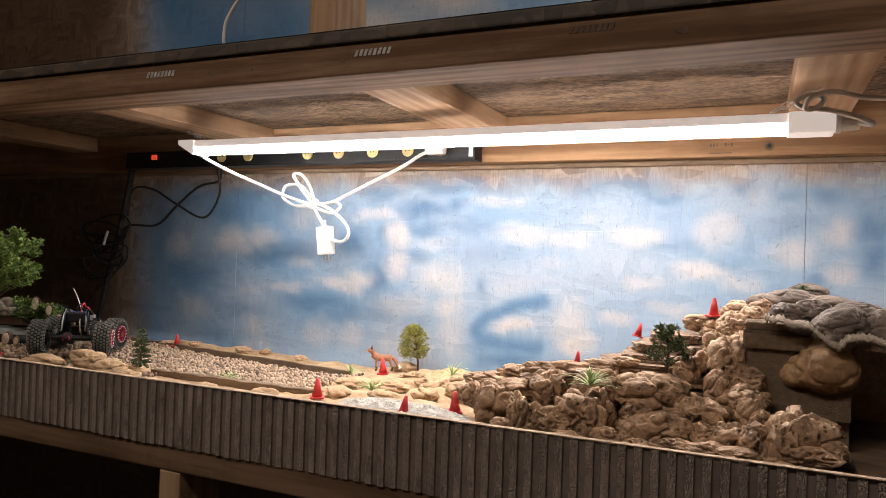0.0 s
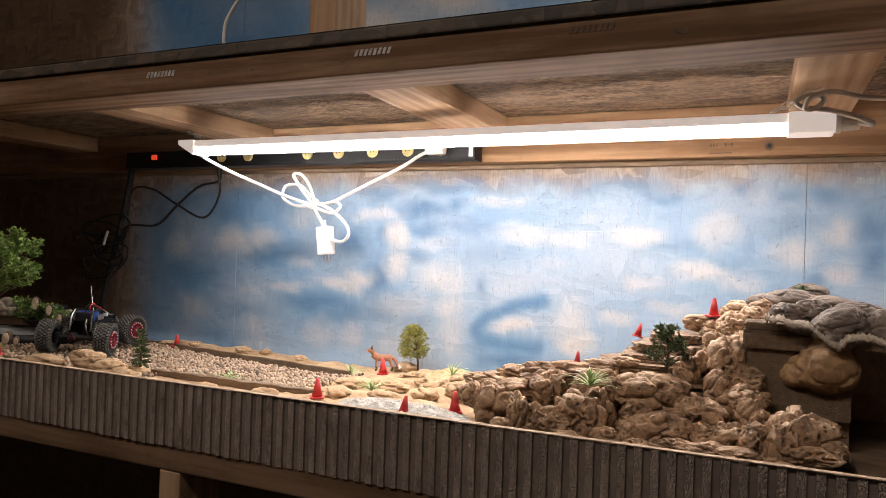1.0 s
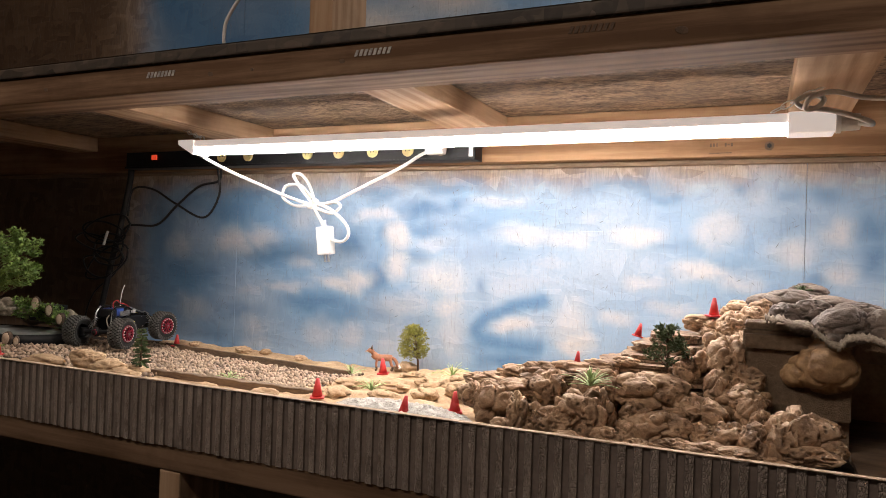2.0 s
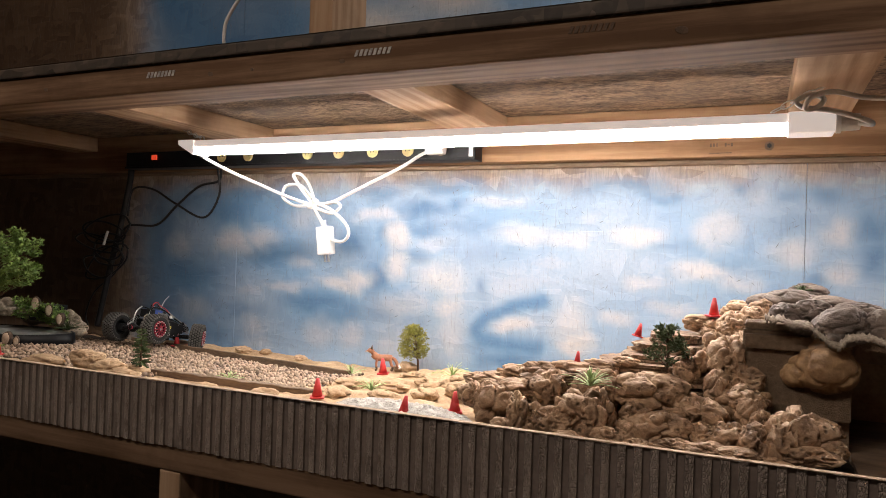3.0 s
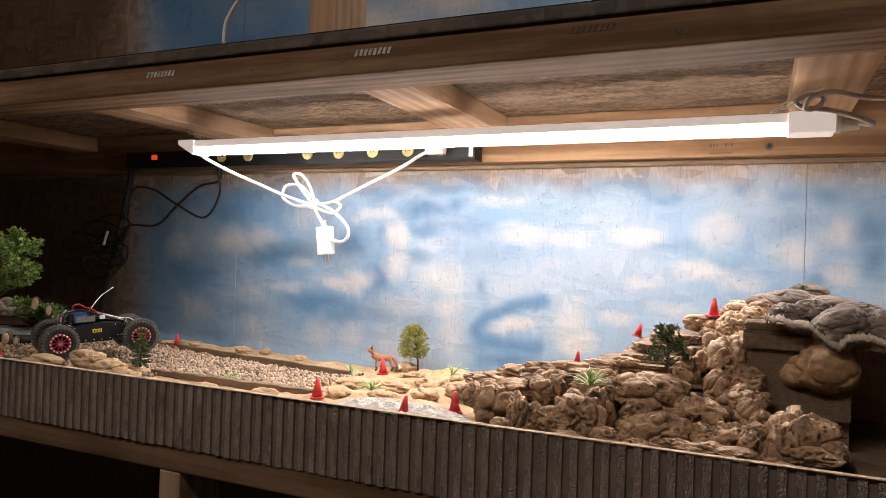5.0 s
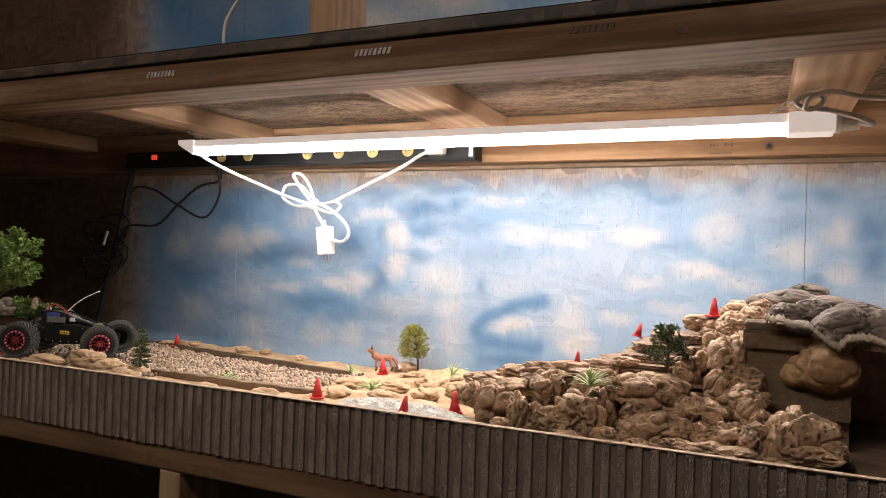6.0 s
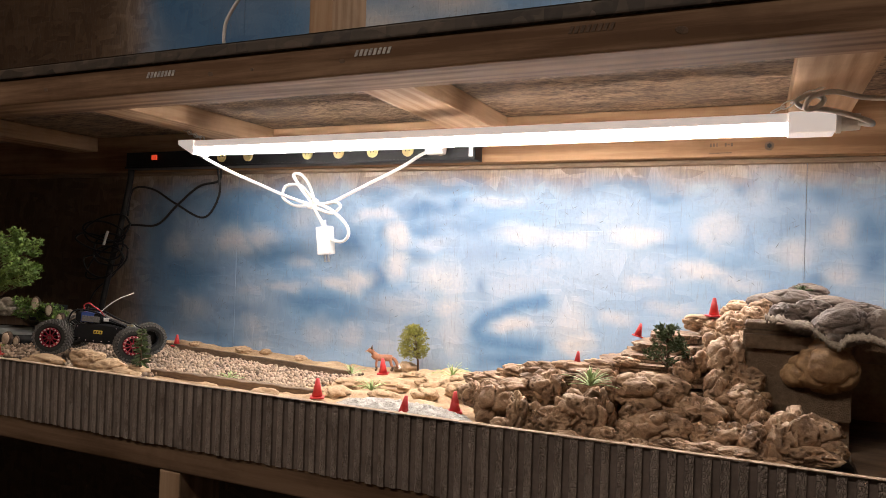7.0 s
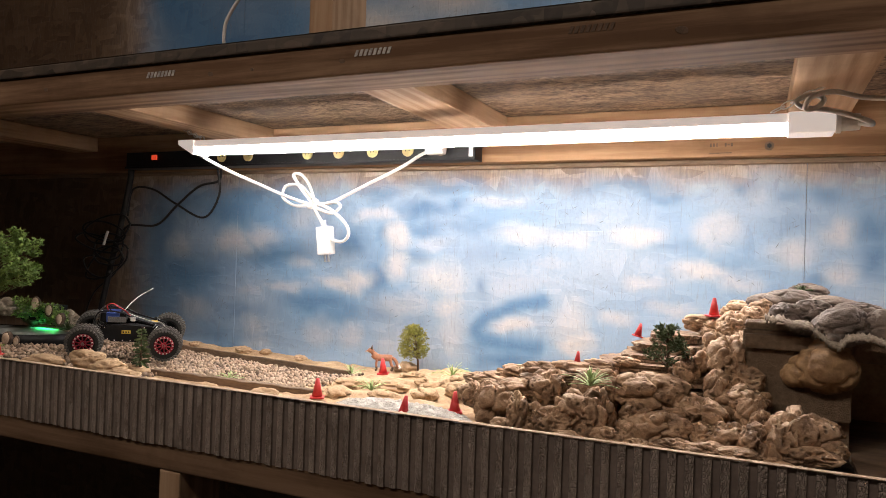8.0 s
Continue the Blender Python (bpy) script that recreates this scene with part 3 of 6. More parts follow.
# ---- the sandy track bed ----
def smoothstep(a, b, v):
    k = np.clip((v - a) / (b - a), 0, 1)
    return k * k * (3 - 2 * k)


def far_strip(x):
    """Line of the timber strip on the wall side of the gravel."""
    return -0.195 - (x + 0.72) * 0.20


def near_strip(x):
    return -0.43 - (x + 0.62) * 0.085


def hump(x, y, cx, cy, a, b, h):
    return h * np.exp(-(((x - cx) / a) ** 2 + ((y - cy) / b) ** 2))


def terrain(x, y):
    """Height of the bed: level sand, low mounds, and the hill against the wall."""
    z = 0.998 - 0.045 * y + 0.016 * smoothstep(-1.05, -1.40, x) * (1 - 0.75 * smoothstep(-0.22, -0.12, y))
    mid = smoothstep(-0.74, -0.66, x) * (1 - smoothstep(-0.40, -0.30, x))
    z = z + mid * 0.006
    for cx, cy, a, b, h in ((-1.25, -0.04, 0.07, 0.04, 0.018), (-1.12, -0.01, 0.08, 0.03, 0.010), (-1.0, -0.02, 0.09, 0.03, 0.008), (-0.56, -0.10, 0.05, 0.05, 0.016),
                            (-0.47, -0.12, 0.05, 0.07, 0.022), (-0.62, -0.22, 0.05, 0.05, 0.010), (-0.53, -0.24, 0.04, 0.04, 0.010), (-0.44, -0.27, 0.05, 0.05, 0.012), (-0.62, -0.36, 0.035, 0.03, 0.010)):
        z = z + hump(x, y, cx, cy, a, b, h)
    ridge = np.interp(x, [-0.50, -0.42, -0.36, -0.29, -0.19, -0.07, 0.0, 0.05, 0.10, 0.20, 0.40, 1.2], [1.01, 1.025, 1.042, 1.055, 1.095, 1.13, 1.16, 1.185, 1.185, 1.165, 1.16, 1.15])
    slope = smoothstep(-0.50, -0.22, y)
    hill = 1.02 + (ridge - 1.02) * slope
    cut = smoothstep(0.005, 0.03, x) * (1 - smoothstep(-0.20, -0.16, y))
    hill = hill * (1 - cut) + 1.03 * cut
    k = smoothstep(-0.46, -0.36, x)
    return np.maximum(z * (1 - k) + np.maximum(z - 0.012, hill) * k, 0.99)


def bed_mesh():
    nx, ny = 620, 130
    xs, ys = np.linspace(-2.4, 1.2, nx), np.linspace(-0.5535, -0.003, ny)
    gx, gy = np.meshgrid(xs, ys)
    gx, gy = gx.ravel(), gy.ravel()
    gz = terrain(gx, gy)
    rough = np.array([noise.fractal((x * 26, y * 26, 0.3), 1.0, 2.0, 4) for x, y in zip(gx, gy)])
    lump = np.array([noise.noise((x * 17, y * 17, 4.1)) for x, y in zip(gx, gy)])
    amount = np.where((gx > -0.74) & (gx < -0.4), 0.012, np.where(gx >= -0.4, 0.008, np.where((gy < near_strip(gx) - 0.01) | (gy > far_strip(gx) + 0.005), 0.009, 0.002)))
    gz = gz + amount * (0.55 * rough + 0.8 * np.abs(lump) - 0.25)
    n = nx * ny
    idx = np.arange(n).reshape(ny, nx)
    quads = np.stack([idx[:-1, :-1], idx[:-1, 1:], idx[1:, 1:], idx[1:, :-1]], -1).reshape(-1, 4).tolist()
    me = bpy.data.meshes.new("ground")
    skirt = [(x, -0.5535, 0.9725) for x in xs]
    sides = [[int(idx[0, i]), n + i, n + i + 1, int(idx[0, i + 1])] for i in range(nx - 1)]
    me.from_pydata(np.stack([gx, gy, gz], 1).tolist() + skirt, [], quads + sides)
    me.polygons.foreach_set("use_smooth", [True] * len(me.polygons))
    me.materials.append(M_SAND)
    me.materials.append(M_GAP_SHADE)
    mid = np.array(quads)[:, 0]
    mx, my = gx[mid], gy[mid]
    # shade between pebbles and between boulders is painted onto the bed here
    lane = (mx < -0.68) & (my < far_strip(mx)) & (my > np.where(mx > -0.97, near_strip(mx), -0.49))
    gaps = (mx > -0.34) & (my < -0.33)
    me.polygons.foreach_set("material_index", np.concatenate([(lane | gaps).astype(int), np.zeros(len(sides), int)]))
    return me


bed = tagged(new("ground", bed_mesh()), "sandy bed of a model trail track", "ground", kind="structure")


def top_of(x, y):
    return float(terrain(np.array([x]), np.array([y]))[0])


def pebbles():
    """The gravel between the timber strips, one small stone beside the other."""
    rng = np.random.default_rng(5)
    base = bmesh.new()
    bmesh.ops.create_icosphere(base, subdivisions=1, radius=1.0)
    bv = np.array([v.co[:] for v in base.verts])
    bf = np.array([[v.index for v in f.verts] for f in base.faces])
    base.free()
    verts, faces, count = [], [], 0
    step = 0.0090
    for i, x in enumerate(np.arange(-1.66, -0.63, step)):
        for y in np.arange(-0.50, -0.06, step * 0.9):
            px, py = x + rng.uniform(-0.0026, 0.0026), y + (i % 2) * step * 0.5 + rng.uniform(-0.0026, 0.0026)
            edge = near_strip(px) + 0.008 if px > -0.97 else -0.485 + 0.02 * math.sin(px * 30)
            if py < edge or py > far_strip(px) - 0.008 or (px < -1.45 and py > -0.2 - (px + 1.45)):
                continue
            if px > -0.70 and rng.random() < (px + 0.70) / 0.06:
                continue
            r = rng.uniform(0.0029, 0.0043)
            sc = rng.uniform(0.88, 1.12, 3) * r
            a = rng.uniform(0, 6.28)
            v = bv * (1 + rng.uniform(-0.10, 0.10, (len(bv), 1))) * sc
            v = np.stack([v[:, 0] * math.cos(a) - v[:, 1] * math.sin(a), v[:, 0] * math.sin(a) + v[:, 1] * math.cos(a), v[:, 2]], 1)
            verts.append(v + (px, py, top_of(px, py) + 0.0030 + rng.uniform(-0.0020, 0.0026)))
            faces.append(bf + count)
            count += len(bv)
    me = bpy.data.meshes.new("gravel")
    me.from_pydata(np.concatenate(verts).tolist(), [], np.concatenate(faces).tolist())
    me.polygons.foreach_set("use_smooth", [True] * len(me.polygons))
    g = Graph("tan_gravel")
    geo = g.nodes.new("ShaderNodeNewGeometry")
    fine = g.noise(g.coords(), 500.0, 2.0)
    col = g.ramp(geo.outputs["Random Per Island"], (0.0, (0.09, 0.055, 0.038)), (0.35, (0.36, 0.245, 0.165)), (0.8, (0.62, 0.45, 0.325)), (1.0, (0.24, 0.18, 0.14)))
    g.bump(fine, 0.3, 0.0006)
    me.materials.append(g.done(g.mix(0.25, col, g.ramp(fine, (0.3, (0.14, 0.09, 0.06)), (0.7, (0.58, 0.45, 0.33)))), 0.78))
    return me


tagged(new("gravel", pebbles()), "tan round gravel filling the track lane", "gravel", kind="stuff")


def strip(a, b, height, width, label):
    """A weathered timber strip laid on the bed from a to b."""
    a, b = Vector(a), Vector(b)
    n = 24
    bm = bmesh.new()
    d = (b - a).normalized()
    side = Vector((-d.y, d.x, 0)) * width / 2
    rings = []
    for i in range(n + 1):
        p = a.lerp(b, i / n)
        w = 0.0008 * math.sin(i * 2.1) + 0.0006 * math.sin(i * 5.3)
        rings.append([bm.verts.new(p + side * s + Vector((0, 0, z + (w if z > 0 else 0)))) for s, z in ((-1, -0.02), (-1, height - 0.001), (-0.8, height), (0.8, height), (1, height - 0.001), (1, -0.02))])
    for r, q in zip(rings, rings[1:]):
        for k in range(6):
            bm.faces.new((r[k], r[(k + 1) % 6], q[(k + 1) % 6], q[k]))
    bm.faces.new(rings[0]); bm.faces.new(rings[-1][::-1])
    return tagged(part("timber_strip", bm, M_TIMBER), label, "border", "timber strips beside the gravel")


strip((-1.42, far_strip(-1.42), top_of(-1.42, far_strip(-1.42))), (-0.70, far_strip(-0.70), top_of(-0.70, far_strip(-0.70))), 0.012, 0.006, "weathered brown timber strip along the gravel by the wall")
strip((-0.99, near_strip(-0.99), top_of(-0.99, near_strip(-0.99))), (-0.615, near_strip(-0.615), top_of(-0.615, near_strip(-0.615))), 0.010, 0.012, "weathered brown timber strip along the gravel by the fascia")


# ---- foam rocks ----
def rock(x, y, z, a, b, c, seed, look_of=None, name="foam_rock", label="tan painted foam boulder with pits in the hillside", group="boulders of the hill", sub=5, pits=1.0, lumps=1.0):
    """A lumpy boulder of hardened foam with folds and pits."""
    bm = bmesh.new()
    bmesh.ops.create_icosphere(bm, subdivisions=sub, radius=1.0)
    o = Vector((seed * 3.7, seed * 1.9, seed * 5.3))
    rnd = random.Random(seed)
    way = np.array([v.co.normalized()[:] for v in bm.verts])
    size = np.empty(len(way))
    skin = min(1.0, 0.15 + pits)
    for i, v in enumerate(bm.verts):
        p = v.co.normalized()
        near = noise.voronoi(p * 0.72 + o + 0.25 * noise.noise_vector(p * 1.7 + o))[0]
        dome = max(0.0, 1 - (near[0] / 0.95) ** 2) ** 0.5
        seam = math.exp(-((near[1] - near[0]) / 0.06) ** 2)
        fold = abs(noise.noise(p * 2.6 + o * 1.3))
        size[i] = 0.72 + lumps * (0.36 * dome - 0.26 * seam + 0.22 * noise.noise(p * 1.4 + o) + 0.14 * fold) + skin * (0.075 * abs(noise.noise(p * 5.0 + o)) + 0.05 * abs(noise.noise(p * 10.0 + o)) + 0.028 * noise.noise(p * 19.0 + o))
    for _ in range(int(7 * pits + 0.5)):
        spot = Vector((rnd.uniform(-1, 1), rnd.uniform(-1.2, 0.2), rnd.uniform(-0.5, 1))).normalized()
        for _ in range(6):
            h = (spot + Vector((rnd.gauss(0, 0.25), rnd.gauss(0, 0.25), rnd.gauss(0, 0.25)))).normalized()
            w = rnd.choice((0.06, 0.07, 0.09, 0.12, 0.17))
            lean = np.array((rnd.uniform(0.6, 1.5), 1.0, rnd.uniform(0.5, 1.2)))
            d = np.linalg.norm((way - np.array(h)) * lean, axis=1) / w
            size -= np.where(d < 1, min(0.38, 3.0 * w) * np.sqrt(np.clip(1 - d ** 4, 0, 1)), 0)
            size += np.where((d >= 1) & (d < 1.5), 0.03 * (1.5 - d) * 2, 0)
    size /= np.percentile(size, 70)
    for v, p, r in zip(bm.verts, way, size):
        v.co = Vector(p) * float(r)
    bm.transform(Matrix.Diagonal((a * 1.06, b * 1.2, c * 1.06, 1)) @ pose(0, 0, 0, rnd.uniform(-15, 15), rnd.uniform(-15, 15), rnd.uniform(0, 360)))
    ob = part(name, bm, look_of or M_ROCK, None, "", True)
    ob.location = (x, y, z)
    return tagged(ob, label, "rock", group)


rock(-0.306, -0.492, 1.060, 0.0274, 0.0189, 0.0259, 1)
rock(-0.339, -0.480, 1.065, 0.0193, 0.0126, 0.0163, 2)
rock(-0.281, -0.468, 1.076, 0.0329, 0.0173, 0.0161, 3)
rock(-0.243, -0.468, 1.082, 0.0237, 0.0176, 0.0259, 4)
rock(-0.269, -0.509, 1.056, 0.0132, 0.0136, 0.0251, 5)
rock(-0.250, -0.499, 1.045, 0.0196, 0.0148, 0.0223, 6)
rock(-0.222, -0.509, 1.051, 0.0232, 0.0145, 0.0177, 7)
rock(-0.201, -0.497, 1.060, 0.0259, 0.0193, 0.0287, 8)
rock(-0.170, -0.502, 1.063, 0.0207, 0.0187, 0.0321, 9)
rock(-0.179, -0.467, 1.089, 0.0279, 0.0188, 0.0251, 10)
rock(-0.155, -0.526, 1.043, 0.0169, 0.0106, 0.0130, 11)
rock(-0.196, -0.531, 1.039, 0.0211, 0.0103, 0.0079, 12)
rock(-0.283, -0.526, 1.039, 0.0152, 0.0098, 0.0124, 13, sub=4)
rock(-0.336, -0.412, 1.075, 0.0410, 0.0184, 0.0110, 14)
rock(-0.305, -0.404, 1.086, 0.0283, 0.0145, 0.0126, 15)
rock(-0.266, -0.405, 1.096, 0.0232, 0.0115, 0.0093, 16)
rock(-0.114, -0.470, 1.091, 0.0417, 0.0233, 0.0242, 17)
rock(-0.125, -0.489, 1.066, 0.0200, 0.0137, 0.0186, 18)
rock(-0.085, -0.469, 1.080, 0.0227, 0.0142, 0.0173, 19)
rock(-0.100, -0.496, 1.055, 0.0351, 0.0202, 0.0221, 20)
rock(-0.134, -0.499, 1.044, 0.0172, 0.0131, 0.0198, 21)
rock(-0.087, -0.485, 1.068, 0.0197, 0.0112, 0.0118, 22)
rock(-0.118, -0.527, 1.037, 0.0229, 0.0117, 0.0102, 23)
rock(-0.081, -0.523, 1.042, 0.0238, 0.0124, 0.0113, 24)
rock(-0.076, -0.455, 1.080, 0.0175, 0.0110, 0.0135, 25)
rock(-0.055, -0.478, 1.072, 0.0260, 0.0161, 0.0195, 26)
rock(-0.042, -0.450, 1.100, 0.0147, 0.0128, 0.0213, 27)
rock(-0.018, -0.458, 1.087, 0.0235, 0.0157, 0.0209, 28)
rock(-0.002, -0.468, 1.077, 0.0179, 0.0158, 0.0268, 29)
rock(0.010, -0.447, 1.091, 0.0098, 0.0072, 0.0105, 30, sub=4)
rock(-0.031, -0.422, 1.131, 0.0232, 0.0184, 0.0286, 31)
rock(-0.015, -0.433, 1.110, 0.0241, 0.0156, 0.0201, 32)
rock(-0.010, -0.408, 1.144, 0.0192, 0.0156, 0.0247, 33)
rock(-0.026, -0.363, 1.162, 0.0217, 0.0164, 0.0246, 34)
rock(-0.049, -0.331, 1.159, 0.0225, 0.0150, 0.0165, 35)
rock(-0.050, -0.395, 1.146, 0.0156, 0.0116, 0.0170, 36, sub=4)
rock(-0.005, -0.364, 1.174, 0.0187, 0.0142, 0.0215, 37)
rock(0.008, -0.324, 1.185, 0.0208, 0.0131, 0.0163, 38)
rock(-0.071, -0.325, 1.167, 0.0231, 0.0122, 0.0115, 39)
rock(-0.020, -0.284, 1.183, 0.0281, 0.0149, 0.0141, 40)
rock(-0.025, -0.498, 1.054, 0.0262, 0.0164, 0.0200, 41)
rock(-0.054, -0.500, 1.052, 0.0140, 0.0112, 0.0178, 42)
rock(-0.046, -0.523, 1.043, 0.0246, 0.0122, 0.0098, 43)
rock(-0.017, -0.527, 1.044, 0.0253, 0.0122, 0.0090, 44)
rock(0.002, -0.509, 1.054, 0.0158, 0.0134, 0.0219, 45)
rock(0.007, -0.486, 1.069, 0.0125, 0.0106, 0.0175, 46)
rock(0.024, -0.503, 1.057, 0.0182, 0.0159, 0.0266, 47)
rock(0.020, -0.526, 1.039, 0.0189, 0.0092, 0.0071, 48)
rock(0.043, -0.487, 1.068, 0.0268, 0.0190, 0.0268, 49)
rock(0.067, -0.484, 1.063, 0.0230, 0.0154, 0.0206, 50)
rock(0.053, -0.509, 1.048, 0.0308, 0.0147, 0.0107, 51)
rock(0.079, -0.491, 1.054, 0.0132, 0.0089, 0.0120, 52, sub=4)
rock(-0.078, -0.425, 1.113, 0.0153, 0.0119, 0.0181, 53)
rock(-0.062, -0.416, 1.127, 0.0112, 0.0089, 0.0140, 54, sub=4)
rock(-0.164, -0.431, 1.063, 0.0158, 0.0208, 0.0431, 55)
rock(-0.260, -0.437, 1.103, 0.0239, 0.0131, 0.0082, 120, sub=4)
rock(-0.224, -0.432, 1.107, 0.0251, 0.0138, 0.0074, 121, sub=4)
rock(-0.184, -0.427, 1.112, 0.0248, 0.0136, 0.0073, 122, sub=4)
rock(-0.193, -0.454, 1.103, 0.0285, 0.0156, 0.0071, 123, sub=4)
rock(-0.234, -0.450, 1.096, 0.0218, 0.0120, 0.0080, 124, sub=4)
rock(-0.154, -0.417, 1.119, 0.0174, 0.0096, 0.0058, 125, sub=4)
GREY = dict(look_of=M_ROCK_GREY, label="grey brown painted foam boulder on the tunnel roof", group="boulders on the tunnel roof", pits=0.3, lumps=0.6)
rock(0.013, -0.294, 1.195, 0.0259, 0.0146, 0.0153, 56, **GREY)
rock(0.042, -0.283, 1.203, 0.0335, 0.0167, 0.0137, 57, **GREY)
rock(0.065, -0.235, 1.214, 0.0237, 0.0123, 0.0111, 58, **GREY)
rock(0.034, -0.395, 1.188, 0.0219, 0.0131, 0.0150, 59, **GREY)
rock(0.061, -0.394, 1.193, 0.0229, 0.0138, 0.0162, 60, **GREY)
rock(0.087, -0.294, 1.201, 0.0325, 0.0152, 0.0103, 61, **GREY)
rock(0.092, -0.427, 1.183, 0.0306, 0.0185, 0.0217, 62, **GREY)
rock(0.085, -0.436, 1.168, 0.0178, 0.0099, 0.0102, 63, **GREY)
rock(0.127, -0.430, 1.185, 0.0176, 0.0124, 0.0176, 64, **GREY)
rock(0.048, -0.426, 1.177, 0.0144, 0.0084, 0.0092, 65, **GREY, sub=4)
rock(0.120, -0.314, 1.196, 0.0285, 0.0134, 0.0093, 66, **GREY)
rock(0.21, -0.40, 1.180, 0.045, 0.03, 0.022, 59, **GREY)
LOW = dict(look_of=M_SAND, name="sand_rock", label="low sand-coloured rock by the fascia edge", group="low rocks along the edge", pits=0.9, sub=4)
rock(-1.060, -0.478, 1.046, 0.036, 0.022, 0.017, 71, **LOW)
rock(-0.985, -0.500, 1.042, 0.034, 0.022, 0.014, 72, **LOW)
rock(-1.135, -0.505, 1.040, 0.050, 0.018, 0.011, 73, **LOW)
rock(-0.935, -0.515, 1.038, 0.034, 0.016, 0.009, 74, **LOW)
rock(-0.765, -0.525, 1.036, 0.038, 0.014, 0.008, 75, **LOW)
rock(-0.690, -0.528, 1.036, 0.034, 0.012, 0.007, 76, **LOW)
rock(-0.660, -0.505, 1.034, 0.026, 0.016, 0.009, 77, **LOW)
rock(-0.860, -0.528, 1.036, 0.030, 0.012, 0.007, 78, **LOW)
rock(-0.635, -0.300, 1.020, 0.040, 0.028, 0.012, 79, **LOW)
rock(-0.430, -0.300, 1.032, 0.026, 0.020, 0.014, 80, **LOW)
rock(-0.650, -0.060, 1.014, 0.024, 0.020, 0.013, 81, **LOW)
rock(-0.560, -0.300, 1.024, 0.032, 0.022, 0.012, 83, **LOW)
rock(-0.505, -0.245, 1.024, 0.030, 0.026, 0.013, 84, **LOW)
rock(-0.465, -0.200, 1.028, 0.026, 0.022, 0.014, 85, **LOW)
rock(-0.535, -0.370, 1.022, 0.026, 0.018, 0.010, 86, **LOW)
rock(-0.610, -0.395, 1.022, 0.026, 0.020, 0.011, 87, **LOW)
rock(-0.395, -0.230, 1.034, 0.040, 0.030, 0.015, 88, **LOW)
rock(-0.580, -0.170, 1.018, 0.026, 0.020, 0.010, 89, **LOW)
rock(-0.475, -0.340, 1.026, 0.022, 0.018, 0.012, 90, **LOW)
rock(-0.385, -0.320, 1.036, 0.035, 0.030, 0.012, 82, **LOW)

dice = random.Random(12)
for i in range(26):
    x = dice.uniform(-1.22, -0.60)
    size = dice.uniform(0.006, 0.013)
    y = dice.uniform(-0.545, -0.515)
    rock(x, y, top_of(x, y) + size * 0.5, size, size * 0.8, size * 0.6, 400 + i, M_SAND, "sand_clod", "small clod of sand by the fascia edge", "sand clods along the edge", 3, 0.3)

# the amber foam that bulges out from under the tunnel roof
rock(0.072, -0.425, 1.135, 0.036, 0.026, 0.030, 91, M_FOAM_RAW, "foam_bulge", "amber brown foam bulge under the tunnel roof", "foam bulges", 5, 0.0, 0.4)
rock(0.043, -0.428, 1.122, 0.016, 0.014, 0.015, 92, M_FOAM_RAW, "foam_bulge", "amber brown foam bulge under the tunnel roof", "foam bulges", 4, 0.0, 0.3)

# tunnel of stucco panels at the hill's end
tunnel = thing("tunnel", "dark brown stucco panel tunnel under the foam hill", "tunnel", (0, 0, 0))
part("side_panel", box(-0.015, 0.1, -0.430, -0.418, 1.073, 1.172, 0.002), M_PANEL, tunnel)
part("ledge", box(-0.013, 0.060, -0.437, -0.4305, 1.150, 1.168, 0.004), M_PANEL, tunnel)
part("roof_deck", box(-0.013, 0.62, -0.430, -0.165, 1.1725, 1.181, 0.002), M_PANEL, tunnel)
part("lintel", box(0.1005, 0.62, -0.430, -0.418, 1.142, 1.172, 0.002), M_PANEL, tunnel)
part("inner_wall", box(0.088, 0.1, -0.4175, -0.20, 1.028, 1.172, 0.001), M_PANEL, tunnel)
part("tunnel_floor", box(0.1005, 0.607, -0.545, -0.20, 1.020, 1.0355, 0.001), M_TIMBER, tunnel)
part("far_panel", box(0.608, 0.62, -0.430, -0.20, 1.028, 1.141, 0.001), M_PANEL, tunnel)


def ragged_mesh():
    """Stiff pale mesh that hangs in folds over the roof's edge."""
    bm = bmesh.new()
    line = smooth_path([(0.008, -0.448, 1.186), (0.028, -0.456, 1.183), (0.055, -0.458, 1.178), (0.070, -0.46, 1.166), (0.083, -0.462, 1.161), (0.094, -0.462, 1.170), (0.115, -0.462, 1.171), (0.135, -0.46, 1.166), (0.19, -0.455, 1.168), (0.26, -0.45, 1.17)], 10)
    rows = []
    for i, p in enumerate(line):
        j = 0.0045 * noise.noise((i * 0.7, 0.5, 0)) + 0.0014 * math.sin(i * 2.7)
        rows.append([bm.verts.new(p + Vector(d)) for d in ((0, 0.010, 0.0062 + j), (0, -0.001, 0.0030), (0, -0.0035, -0.001 + j), (0, -0.0030, -0.0015 + j), (0, -0.0004, 0.0022), (0, 0.012, 0.0050))])
    for a, b in zip(rows, rows[1:]):
        for k in range(6):
            bm.faces.new((a[k], a[(k + 1) % 6], b[(k + 1) % 6], b[k]))
    bm.faces.new(rows[0]); bm.faces.new(rows[-1][::-1])
    return bm


tagged(part("mesh_cloth", ragged_mesh(), M_CLOTH, None, "", True), "stiff pale mesh with a ragged edge over the tunnel roof", "cloth")


